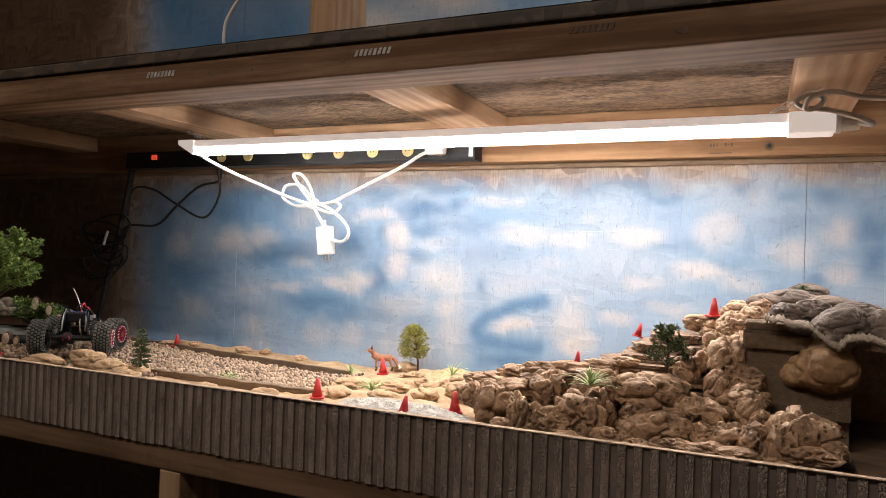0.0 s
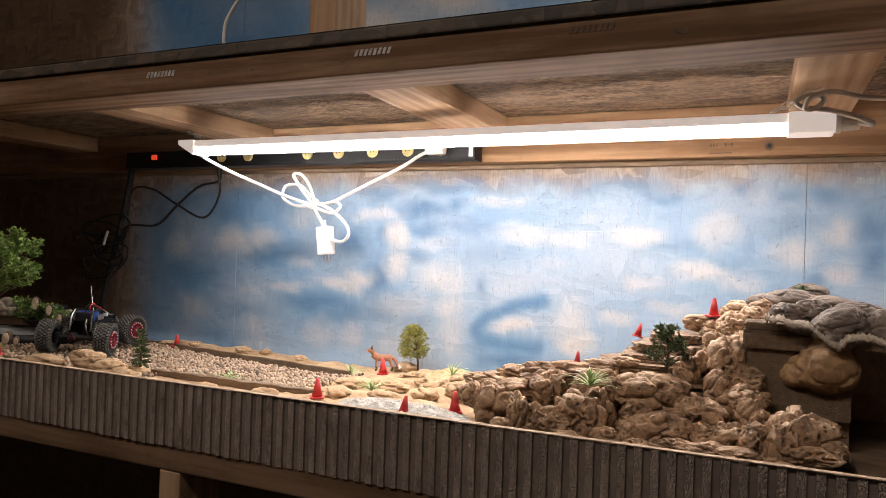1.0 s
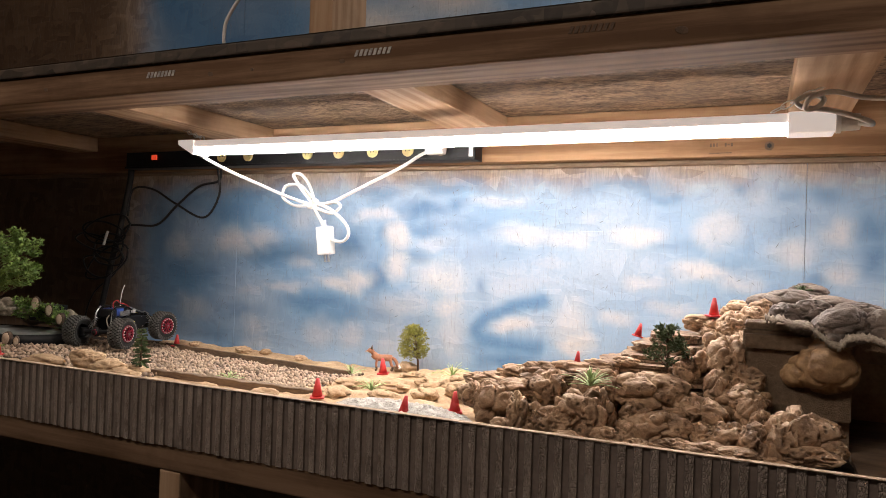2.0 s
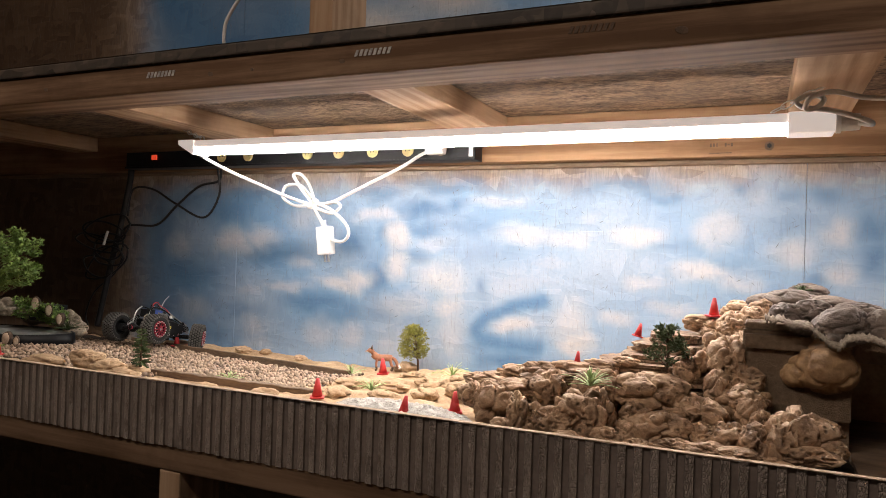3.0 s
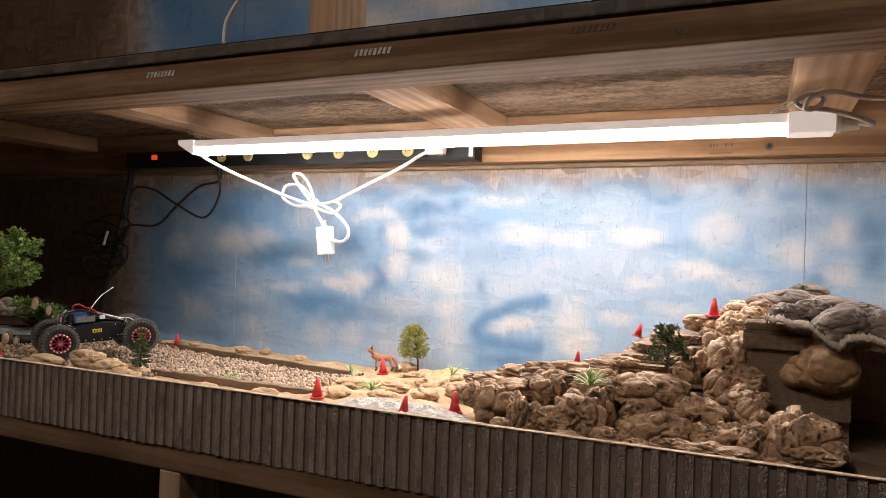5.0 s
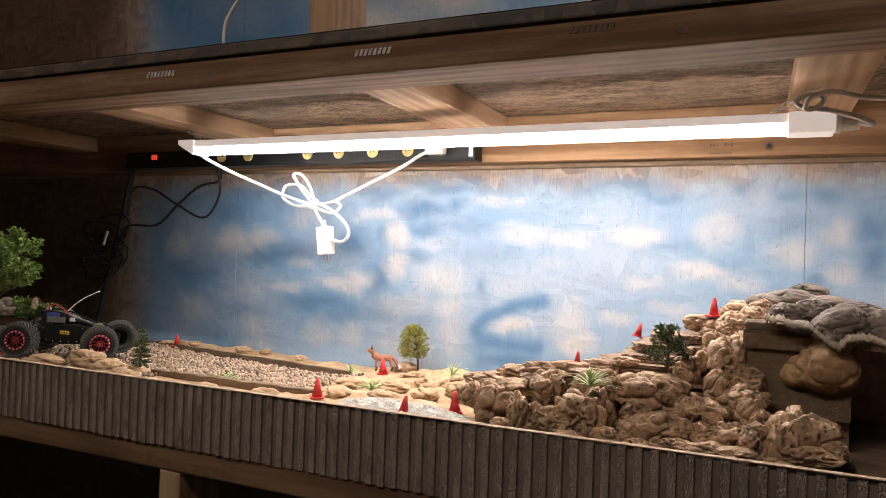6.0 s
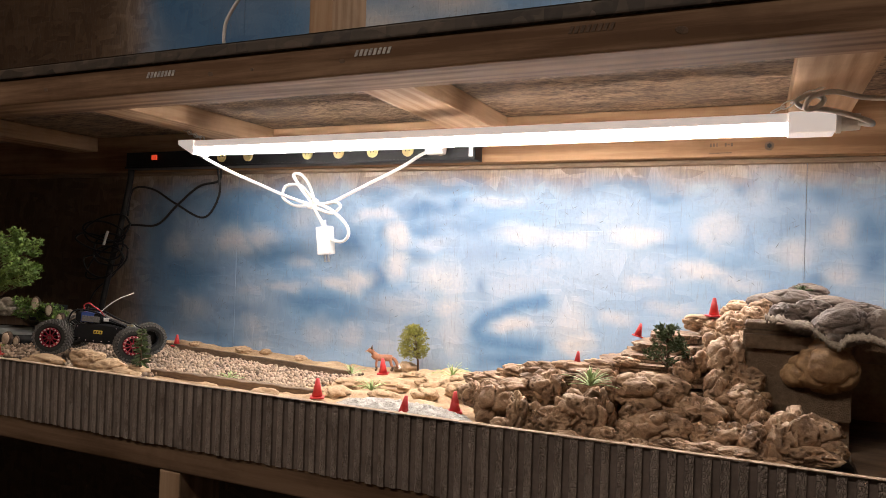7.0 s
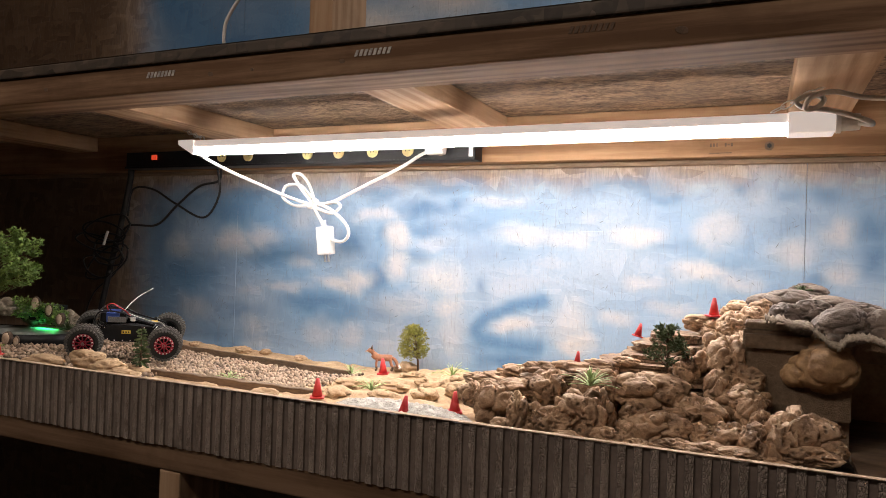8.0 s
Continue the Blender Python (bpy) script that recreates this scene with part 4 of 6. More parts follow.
def slab(x0, x1, y0, y1, z, thick, seed):
    """A thin broken-edged slab of the stepped terrace."""
    rnd = random.Random(seed)
    count = 180
    c = Vector(((x0 + x1) / 2, (y0 + y1) / 2, z))
    bm = bmesh.new()
    layers = []
    for k in range(7):
        h = k / 6
        row = []
        for i in range(count):
            t = i / count * math.tau
            ex = abs(math.cos(t)) ** 0.35 * math.copysign(1, math.cos(t))
            ey = abs(math.sin(t)) ** 0.35 * math.copysign(1, math.sin(t))
            p = Vector((ex * (x1 - x0) / 2, ey * (y1 - y0) / 2, h * thick))
            out = 0.010 * noise.noise((p.x * 30, p.y * 30, seed)) + 0.006 * noise.noise((p.x * 130, p.y * 130, h * 1.2 + seed)) + 0.0035 * noise.noise((p.x * 400, p.y * 400, h * 2.4 + seed)) - 0.0025 * (h > 0.4) * (h < 0.6)
            p.xy += p.xy.normalized() * out
            p.z += 0.0012 * noise.noise((p.x * 60, p.y * 60, seed + 3.0)) + rnd.uniform(-0.0004, 0.0004)
            row.append(bm.verts.new(p))
        layers.append(row)
    for a, b in zip(layers, layers[1:]):
        for k in range(count):
            bm.faces.new((a[k], a[(k + 1) % count], b[(k + 1) % count], b[k]))
    bm.faces.new(layers[0][::-1]); bm.faces.new(layers[-1])
    ob = part("terrace_slab", bm, M_SLAB)
    ob.matrix_basis = pose(*c, rnd.uniform(-1.5, 1.5), rnd.uniform(-2.2, 0.4), rnd.uniform(-8, 8))
    return tagged(ob, "thin brown layered slab with a broken edge in the terrace", "slab", "slabs of the stepped terrace")


for i, west in enumerate((-0.285, -0.245, -0.195, -0.168, -0.152, -0.135)):
    slab(west, -0.050 - 0.003 * i, -0.457 + 0.019 * i, -0.36 + 0.02 * i, 1.082 + 0.0115 * i, 0.0105, 300 + i)
slab(-0.34, -0.25, -0.40, -0.29, 1.066, 0.010, 321)
slab(-0.275, -0.16, -0.425, -0.35, 1.093, 0.010, 322)

# rough whitish crust patch near the edge
bm = bmesh.new()
nx, ny = 90, 36
grid = []
for j in range(ny):
    for i in range(nx):
        u, v = i / (nx - 1) * 2 - 1, j / (ny - 1) * 2 - 1
        wob = 1 + 0.12 * noise.noise((u * 3, v * 3, 2))
        x, y = -0.455 + u * 0.115 * wob, -0.468 + v * 0.058 * wob - u * 0.015
        fall = max(0.0, 1 - (abs(u) ** 3 + abs(v) ** 3)) ** 0.5
        h = 0.016 * fall + fall * 0.006 * noise.fractal((x * 90, y * 90, 1.0), 0.9, 2.0, 4)
        grid.append(bm.verts.new((x, max(y, -0.550), 1.018 + h)))
for j in range(ny - 1):
    for i in range(nx - 1):
        bm.faces.new((grid[j * nx + i], grid[j * nx + i + 1], grid[(j + 1) * nx + i + 1], grid[(j + 1) * nx + i]))
tagged(part("crust_patch", bm, M_CRUST, None, "", True), "rough whitish grey crust patch on the sand", "ground cover")


# ---- small things on the bed ----
def cone_marker():
    cone = thing("traffic_cone", "small red plastic traffic cone standing on the track", "cone", (0, 0, 0), "traffic cones on the track")
    part("base", box(-0.0115, 0.0115, -0.0115, 0.0115, 0.0, 0.003, 0.001), M_CONE, cone)
    bm = cyl(0.0088, 0.0026, 0.029, Matrix.Translation((0, 0, 0.003)), 20)
    part("cone_body", bm, M_CONE, cone, "", True)
    return cone


first_cone = cone_marker()
CONES = [(-1.245, -0.085, 4, 5, 10, 0.85), (-0.600, -0.455, 0, 0, 30, 0.92), (-0.628, -0.20, 0, -3, 20, 0.90), (-0.437, -0.490, 3, 9, 15, 0.85), (-0.388, -0.425, 0, 0, 25, 0.92), (-1.285, -0.49, 0, 0, 10, 1.0)]
for i, (x, y, rx, ry, rz, s) in enumerate(CONES):
    m = pose(x, y, top_of(x, y) + 0.003, rx, ry, rz) @ Matrix.Diagonal((s, s, s, 1))
    if i == 0:
        first_cone.matrix_basis = m
    else:
        copy_thing(first_cone, m).scale = (s, s, s)
for x, y, z, rx, ry, rz, s in ((-0.221, -0.40, 1.1060, 0, 4, 20, 0.56), (-0.153, -0.33, 1.1425, 0, 14, 20, 0.60), (-0.053, -0.335, 1.1773, 0, 0, 30, 0.80)):
    copy_thing(first_cone, pose(x, y, z, rx, ry, rz)).scale = (s, s, s)


def fox(m):
    """Fox figurine, one plain shape."""
    bm = bmesh.new()
    tube([(-0.024, 0, 0.036), (-0.010, 0, 0.037), (0.008, 0, 0.037), (0.020, 0, 0.040), (0.028, 0, 0.047)], 0.0098, 6, 12, bm)
    tube([(0.022, 0, 0.042), (0.030, 0, 0.052), (0.034, 0, 0.056)], 0.0062, 6, 10, bm)
    ball(0.0080, (0.036, 0, 0.057), 2, (1.15, 1.0, 0.95), bm)
    cyl(0.0045, 0.0012, 0.011, Matrix.Translation((0.040, 0, 0.0555)) @ pose(0, 0, 0, 0, 98, 0), 10, bm)
    for s in (-1, 1):
        cyl(0.0036, 0.0004, 0.0100, Matrix.Translation((0.0335, s * 0.0042, 0.0615)) @ pose(0, 0, 0, -s * 12, -8, 0), 8, bm)
        tube([(0.018, s * 0.0055, 0.034), (0.0195, s * 0.006, 0.018), (0.018, s * 0.006, 0.006), (0.022, s * 0.006, 0.0015)], 0.0036, 5, 8, bm, 0.0024)
        tube([(-0.020, s * 0.0055, 0.034), (-0.022, s * 0.0065, 0.020), (-0.027, s * 0.006, 0.010), (-0.022, s * 0.006, 0.0015)], 0.0050, 5, 8, bm, 0.0024)
    tube([(-0.024, 0, 0.038), (-0.034, 0, 0.030), (-0.040, 0.002, 0.018), (-0.046, 0.004, 0.008)], 0.0045, 6, 10, bm, 0.0055)
    ob = part("fox_figurine", bm, M_FUR, None, "", True)
    ob.data.materials.append(M_BARK)
    ob.data.materials.append(M_WHITE)
    for p in ob.data.polygons:
        c = p.center
        p.material_index = 1 if (c.z < 0.013 and c.x > -0.035) or c.z > 0.064 else 2 if c.x < -0.0425 or (c.x > 0.038 and c.z < 0.0545) else 0
    ob.matrix_basis = m
    return tagged(ob, "orange fox figurine standing with a white tail tip", "figurine")


fox(pose(-0.683, -0.10, top_of(-0.683, -0.10) + 0.003, 0, 0, 209) @ Matrix.Diagonal((0.72, 0.72, 0.72, 1)))


def leaves(points, size, seed, shape=(1.0, 0.55), spread=1.0):
    """Many small folded leaves, one at each point, turned outwards at random."""
    rng = np.random.default_rng(seed)
    n = len(points)
    base = np.array([(0, 0, 0), (0.5, shape[1] * 0.5, 0.12), (1.0, 0, 0.05), (0.5, -shape[1] * 0.5, 0.12), (0.5, 0, -0.05)])
    tris = np.array([(0, 4, 1), (1, 4, 2), (2, 4, 3), (3, 4, 0)])
    verts, faces = [], []
    for i, p in enumerate(points):
        e = Euler((rng.uniform(-1, 1) * spread, rng.uniform(-1.2, 0.6) * spread, rng.uniform(0, 6.28))).to_matrix()
        s = size * rng.uniform(0.7, 1.3)
        verts.append(base * s @ np.array(e).T + np.array(p))
        faces.append(tris + i * 5)
    bm = bmesh.new()
    me = bpy.data.meshes.new("tmp")
    me.from_pydata(np.concatenate(verts).tolist(), [], np.concatenate(faces).tolist())
    bm.from_mesh(me)
    bpy.data.meshes.remove(me)
    return bm


def in_blob(rng, centre, radii, n, hollow=0.5):
    out = []
    while len(out) < n:
        p = rng.uniform(-1, 1, 3)
        d = np.linalg.norm(p)
        if hollow < d < 1:
            out.append(np.array(centre) + p * np.array(radii))
    return out


def plant_tree(name, m, height, trunk_r, lean, clumps, leaf, leaf_mat, per, seed, label, blob=0.16, shape=(1.0, 0.55)):
    """A small model tree: tapered trunk, limbs to each clump, crown of single leaves."""
    rng = np.random.default_rng(seed)
    tree = thing(name, label, "tree", m)
    top = Vector((lean[0], lean[1], height))
    bm = tube([(0, 0, -0.004), (lean[0] * 0.3, lean[1] * 0.3, height * 0.35), (lean[0] * 0.7, lean[1] * 0.7, height * 0.7), top], trunk_r, 5, 8, None, trunk_r * 0.35)
    pts = []
    for c in clumps:
        c = Vector(c)
        k = max(0.3, min(0.9, c.z / height - 0.15))
        start = Vector((lean[0] * k, lean[1] * k, height * k))
        tube([start, start.lerp(c, 0.55) + Vector((0, 0, 0.004)), c], trunk_r * 0.4, 4, 5, bm, trunk_r * 0.12)
        pts += in_blob(rng, c, (height * blob, height * blob, height * blob * 0.75), per, 0.25)
    part("trunk", bm, M_BARK, tree)
    part("crown", leaves(pts, leaf, seed, shape), leaf_mat, tree)
    return tree


rng = np.random.default_rng(11)
# weeping olive tree beside the fox
clumps = [(0.024 * math.cos(a) * k, 0.024 * math.sin(a) * k, z) for z, k in ((0.086, 0.35), (0.077, 0.7), (0.066, 0.85), (0.054, 0.9), (0.043, 0.9), (0.034, 0.8)) for a in [j * 1.05 + z * 90 for j in range(6)]]
plant_tree("model_tree", pose(-0.622, -0.062, top_of(-0.622, -0.062)), 0.088, 0.0026, (-0.012, 0, 0), [(x - 0.014, y, z) for x, y, z in clumps], 0.0055, M_LEAF_MOSS, 60, 3, "olive green weeping model tree with a brown trunk", 0.13)
# dark shrub on the terrace
clumps = [(rng.uniform(-1, 1) * w, rng.uniform(-1, 1) * w, z) for z, w in ((0.034, 0.022), (0.041, 0.024), (0.048, 0.023), (0.054, 0.020), (0.060, 0.017), (0.066, 0.013), (0.072, 0.008)) for _ in range(3)]
plant_tree("model_tree", pose(-0.100, -0.435, 1.094), 0.070, 0.0020, (0.0, 0, 0), clumps, 0.0055, M_LEAF_DARK, 42, 4, "dark green bushy model tree on the terrace", 0.11)
# leafy tree behind the pond
clumps = in_blob(rng, (0.020, 0, 0.176), (0.094, 0.070, 0.066), 74, 0.5)
plant_tree("leafy_tree", pose(-1.405, -0.42, 1.032), 0.235, 0.004, (0.0, 0, 0), [tuple(c) for c in clumps], 0.0078, M_LEAF, 64, 6, "leafy green artificial tree with round leaves beside the pond", 0.055, (1.0, 0.8))


def fir(m, height, tiers, seed):
    rnd = random.Random(seed)
    tree = thing("fir_tree", "small dark green model fir among the gravel", "tree", m)
    part("trunk", cyl(0.0022, 0.0005, height, None, 8), M_BARK, tree)
    bm = bmesh.new()
    for i in range(tiers):
        z = height * (0.10 + 0.88 * i / tiers)
        r = height * 0.19 * (1 - i / tiers) ** 0.8 + 0.002
        for k in range(6):
            a = k / 6 * math.tau + i * 0.7 + rnd.uniform(-0.4, 0.4)
            rr = r * rnd.uniform(0.45, 1.25)
            tip = Vector((math.cos(a) * rr, math.sin(a) * rr, z + rr * rnd.uniform(-0.35, 0.25)))
            root = Vector((0, 0, z))
            s = Vector((-math.sin(a), math.cos(a), 0)) * rnd.uniform(0.0014, 0.0026)
            for t0 in (0.2, 0.45, 0.7, 0.95):
                p = root.lerp(tip, t0)
                for sg in (-1, 1):
                    e = p + s * sg * 1.3 + (tip - root).normalized() * 0.0035
                    u = bm.verts.new(p), bm.verts.new(e + Vector((0, 0, 0.0012))), bm.verts.new(e - Vector((0, 0, 0.0018))), bm.verts.new(p - Vector((0, 0, 0.0020)))
                    bm.faces.new(u)
    part("needles", bm, M_LEAF_DARK, tree)
    return tree


rock(-1.013, -0.420, 1.022, 0.026, 0.020, 0.012, 93, **LOW)
for x, y, a, n in ((-1.285, -0.075, 0.018, 94), (-1.215, -0.060, 0.014, 95), (-1.09, -0.035, 0.022, 96), (-1.03, -0.030, 0.015, 97), (-0.93, -0.035, 0.016, 98)):
    rock(x, y, top_of(x, y) + 0.003, a, a * 0.7, a * 0.45, n, **LOW)
fir(pose(-0.998, -0.42, 1.0315), 0.072, 13, 8)


def rosette(m, blades, length, seed, material, label, name="desert_plant"):
    """A tuft of narrow arching blades."""
    rnd = random.Random(seed)
    bm = bmesh.new()
    for i in range(blades):
        a = i / blades * math.tau * 3.3 + rnd.uniform(-0.2, 0.2)
        up = rnd.uniform(0.45, 1.5)
        n = length * rnd.uniform(0.75, 1.1)
        d, s = Vector((math.cos(a), math.sin(a), 0)), Vector((-math.sin(a), math.cos(a), 0))
        prev = None
        for k in range(6):
            t = k / 5
            p = d * (n * t * math.cos(up) * (1 + 0.25 * t)) + Vector((0, 0, n * t * math.sin(up) - n * 0.35 * t * t))
            w = s * (0.0016 * (1 - t) ** 0.6 + 0.0002)
            now = bm.verts.new(p + w), bm.verts.new(p - Vector((0, 0, 0.0006))), bm.verts.new(p - w), bm.verts.new(p + Vector((0, 0, 0.0004)))
            if prev:
                for q in range(4):
                    bm.faces.new((prev[q], prev[(q + 1) % 4], now[(q + 1) % 4], now[q]))
            prev = now
    ob = part(name, bm, material)
    ob.matrix_basis = m
    return tagged(ob, label, "plant", "spiky plants")


PALE = "pale green spiky plastic plant on the sand"
rosette(pose(-0.176, -0.522, 1.1005), 34, 0.034, 1, M_LEAF_PALE, "pale green spiky plastic plant between the boulders")
for i, (x, y, s) in enumerate(((-0.570, -0.345, 0.032), (-0.508, -0.155, 0.040), (-0.700, -0.195, 0.034), (-0.838, -0.375, 0.026))):
    rosette(pose(x, y, top_of(x, y) + 0.003), 18, s, 20 + i, M_LEAF_PALE, PALE)
rosette(pose(-0.085, -0.26, 1.145), 14, 0.016, 30, M_LEAF_PALE, "pale green spiky plastic plant on the hill")
rosette(pose(0.056, -0.26, 1.214), 30, 0.014, 31, M_LEAF_DARK, "dark green spiky plant on the tunnel roof")
rosette(pose(-1.358, -0.285, 1.058), 44, 0.034, 32, M_LEAF_DARK, "dark green grass tuft beside the pond")

# ---- the pond corner ----
pond = thing("pond", "cloudy grey resin pond ringed with stones", "pond", (-1.47, -0.318, 1.040))
bm = bmesh.new()
ring = [bm.verts.new((0.128 * math.cos(a) * (1 + 0.1 * math.sin(3 * a)), 0.072 * math.sin(a) * (1 + 0.08 * math.cos(2 * a)), 0.012)) for a in [math.tau * k / 40 for k in range(40)]]
low = [bm.verts.new((v.co.x * 1.04, v.co.y * 1.04, -0.004)) for v in ring]
bm.faces.new(ring)
for k in range(40):
    bm.faces.new((ring[k], low[k], low[(k + 1) % 40], ring[(k + 1) % 40]))
part("water", bm, M_WATER, pond)
bm = bmesh.new()
rings = [[bm.verts.new((v * 0.128 * math.cos(a) * (1 + 0.1 * math.sin(3 * a)), v * 0.072 * math.sin(a) * (1 + 0.08 * math.cos(2 * a)), h)) for a in [math.tau * k / 40 for k in range(40)]] for v, h in ((1.012, -0.016), (1.06, -0.016), (1.045, 0.0135), (1.012, 0.0142))]
for p, q in zip(rings, rings[1:] + rings[:1]):
    for k in range(40):
        bm.faces.new((p[k], p[(k + 1) % 40], q[(k + 1) % 40], q[k]))
part("liner", bm, M_BLACK, pond, "dark liner round the water", True)
# stand-in for the pond's own colour-changing light: an added drum with a green and a blue face turns in a dark channel
# that is open below
lamp_case = thing("pond_light", "dark light channel added over the pond as stand-in for its own light", "lamp", (-1.490, -0.245, 1.088))
part("top_wall", box(-0.052, 0.052, -0.016, 0.016, 0.0145, 0.017, 0.001), M_BLACK, lamp_case)
part("front_wall", box(-0.052, 0.052, -0.0175, -0.0155, -0.020, 0.017, 0.0005), M_BLACK, lamp_case)
part("rear_wall", box(-0.052, 0.052, 0.0155, 0.0175, -0.020, 0.017, 0.0005), M_BLACK, lamp_case)
for x in (-0.0545, 0.0525):
    part("end_wall", box(x, x + 0.002, -0.0175, 0.0175, -0.020, 0.017, 0.0005), M_BLACK, lamp_case)
drum = part("drum", cyl(0.0085, 0.0085, 0.098, pose(-0.049, 0, 0, 0, 90, 0), 12), M_BLACK, lamp_case, "dark turning drum")
for s in (-1, 1):
    part("shade_wall", box(-0.049, 0.049, min(s * 0.0052, s * 0.0066), max(s * 0.0052, s * 0.0066), -0.0134, 0.0134), M_BLACK, drum)
part("green_face", box(-0.047, 0.047, -0.0045, 0.0045, -0.0105, -0.0086, 0.0004), glow("green_led", (0.05, 1.0, 0.22), 110.0), drum, "glowing green face")
part("blue_face", box(-0.047, 0.047, -0.0045, 0.0045, 0.0086, 0.0105, 0.0004), glow("blue_led", (0.05, 0.16, 1.0), 150.0), drum, "glowing blue face")
STONES = dict(look_of=M_STONE, name="pond_stone", label="tan weathered stone beside the pond", group="stones round the pond", sub=4, pits=0.6)


def log_stub(x, y, z, r, length, pitch, turn, label):
    """A short upright log with a pale cut face, domed at its top, and bark round it."""
    rnd = random.Random(int(x * -1000))
    stub = thing("log_stub", label, "log", pose(x, y, z, pitch, 0, turn), "log stubs round the pond")
    ring = [(r * 0.8 * math.cos(a) * rnd.uniform(0.92, 1.06), r * (1.35 if math.sin(a) > 0 else 1.5) * math.sin(a) * rnd.uniform(0.95, 1.05)) for a in [math.tau * k / 22 for k in range(22)]]
    for name, mat, parts in (("bark", M_BARK, ((1.0, -0.002), (1.08, 0.003), (1.05, length))), ("cut_face", M_LOG, ((0.9, 0.0), (0.88, -0.0035), (0.5, -0.0045)))):
        bm = bmesh.new()
        rows = [[bm.verts.new((u * k, d, v * k)) for u, v in ring] for k, d in parts]
        for p, q in zip(rows, rows[1:]):
            for k in range(22):
                bm.faces.new((p[k], p[(k + 1) % 22], q[(k + 1) % 22], q[k]))
        bm.faces.new(rows[0]); bm.faces.new(rows[-1][::-1])
        part(name, bm, mat, stub, "pale tan cut face" if name == "cut_face" else "", True)
    return stub


log_stub(-1.459, -0.290, 1.110, 0.0110, 0.016, -8, 42, "pale cut log stub standing over the pond")
log_stub(-1.415, -0.290, 1.098, 0.0090, 0.016, -12, 48, "pale cut log stub standing over the pond")
log_stub(-1.367, -0.300, 1.083, 0.0085, 0.016, 0, 30, "tan cut log stub beside the grass tuft")
log_stub(-1.384, -0.405, 1.050, 0.0095, 0.016, -5, 35, "grey brown log stub beside the track")
log_stub(-1.354, -0.405, 1.047, 0.0065, 0.016, 0, 50, "small mossy log end beside the track")
rock(-1.520, -0.245, 1.080, 0.040, 0.016, 0.026, 204, **STONES)
rock(-1.440, -0.225, 1.068, 0.040, 0.018, 0.024, 205, **STONES)
rock(-1.385, -0.245, 1.055, 0.026, 0.020, 0.020, 206, **STONES)
rock(-1.530, -0.310, 1.100, 0.030, 0.018, 0.020, 209, **STONES)
rock(-1.500, -0.285, 1.094, 0.026, 0.014, 0.013, 210, **STONES)
rock(-1.395, -0.470, 1.046, 0.024, 0.020, 0.014, 211, **STONES)
moss_at = in_blob(rng, (-1.500, -0.290, 1.098), (0.060, 0.024, 0.024), 800, 0.3) + in_blob(rng, (-1.420, -0.270, 1.078), (0.040, 0.018, 0.014), 420, 0.3) + in_blob(rng, (-1.435, -0.272, 1.088), (0.055, 0.016, 0.022), 500, 0.2) + in_blob(rng, (-1.36, -0.46, 1.040), (0.04, 0.02, 0.010), 200, 0.3)
tagged(part("moss", leaves(moss_at, 0.008, 9), M_LEAF), "dark green moss over the pond stones", "moss", kind="stuff")

# ---- cords, plugs and small fittings ----
strip_ob = thing("power_strip", "black metal power strip with yellow outlets on the wall rail", "power strip", (0, 0, 0))
part("housing", box(-1.437, -0.508, -0.078, -0.0388, 1.4345, 1.474, 0.002), M_BLACK, strip_ob)
part("lip", box(-1.437, -0.508, -0.082, -0.0785, 1.4345, 1.439, 0.001), M_BLACK, strip_ob)
part("barcode_label", box(-0.5215, -0.5125, -0.0786, -0.0782, 1.441, 1.470), M_WHITE, strip_ob, "white printed label")
for x in (-1.134, -1.058, -0.897, -0.818, -0.736, -0.654, -0.581):
    o = part("outlet", cyl(0.0125, 0.0125, 0.003, pose(x, -0.0785, 1.4565, 90, 0, 0), 20), M_OUTLET, strip_ob, "yellow outlet face")
    for dx, h in ((-0.004, 0.0035), (0.004, 0.003)):
        part("slot", box(x + dx - 0.0008, x + dx + 0.0008, -0.0822, -0.0814, 1.458 - h, 1.458 + h), M_SLOT, o, "black slot")
part("switch", box(-1.350, -1.334, -0.0815, -0.0782, 1.454, 1.466, 0.001), M_SWITCH, strip_ob, "red glowing rocker switch")
part("breaker", box(-1.385, -1.380, -0.081, -0.0782, 1.450, 1.470, 0.001), M_BLACK, strip_ob)

cord = thing("white_extension_cord", "white lamp cord tied in a loose bow, hanging below the lamp", "cord", (0, 0, 0))
bm = tube([(-1.0257, -0.262, 1.4302), (-0.9792, -0.24, 1.4043), (-0.9331, -0.2, 1.38), (-0.892, -0.16, 1.3584), (-0.8556, -0.13, 1.3451), (-0.81, -0.12, 1.346)], 0.0034, 8, 8)
tube([(-0.860, -0.125, 1.340), (-0.815, -0.122, 1.345), (-0.794, -0.12, 1.352), (-0.722, -0.115, 1.386), (-0.659, -0.10, 1.419), (-0.615, -0.09, 1.447), (-0.590, -0.09, 1.452)], 0.0034, 8, 8, bm)
part("cord_line", bm, M_CORD, cord, "", True)
bm = tube([(-0.845, -0.13, 1.344), (-0.870, -0.135, 1.375), (-0.895, -0.13, 1.404), (-0.880, -0.125, 1.406), (-0.862, -0.12, 1.385), (-0.845, -0.125, 1.352), (-0.838, -0.128, 1.335)], 0.0034, 8, 8)
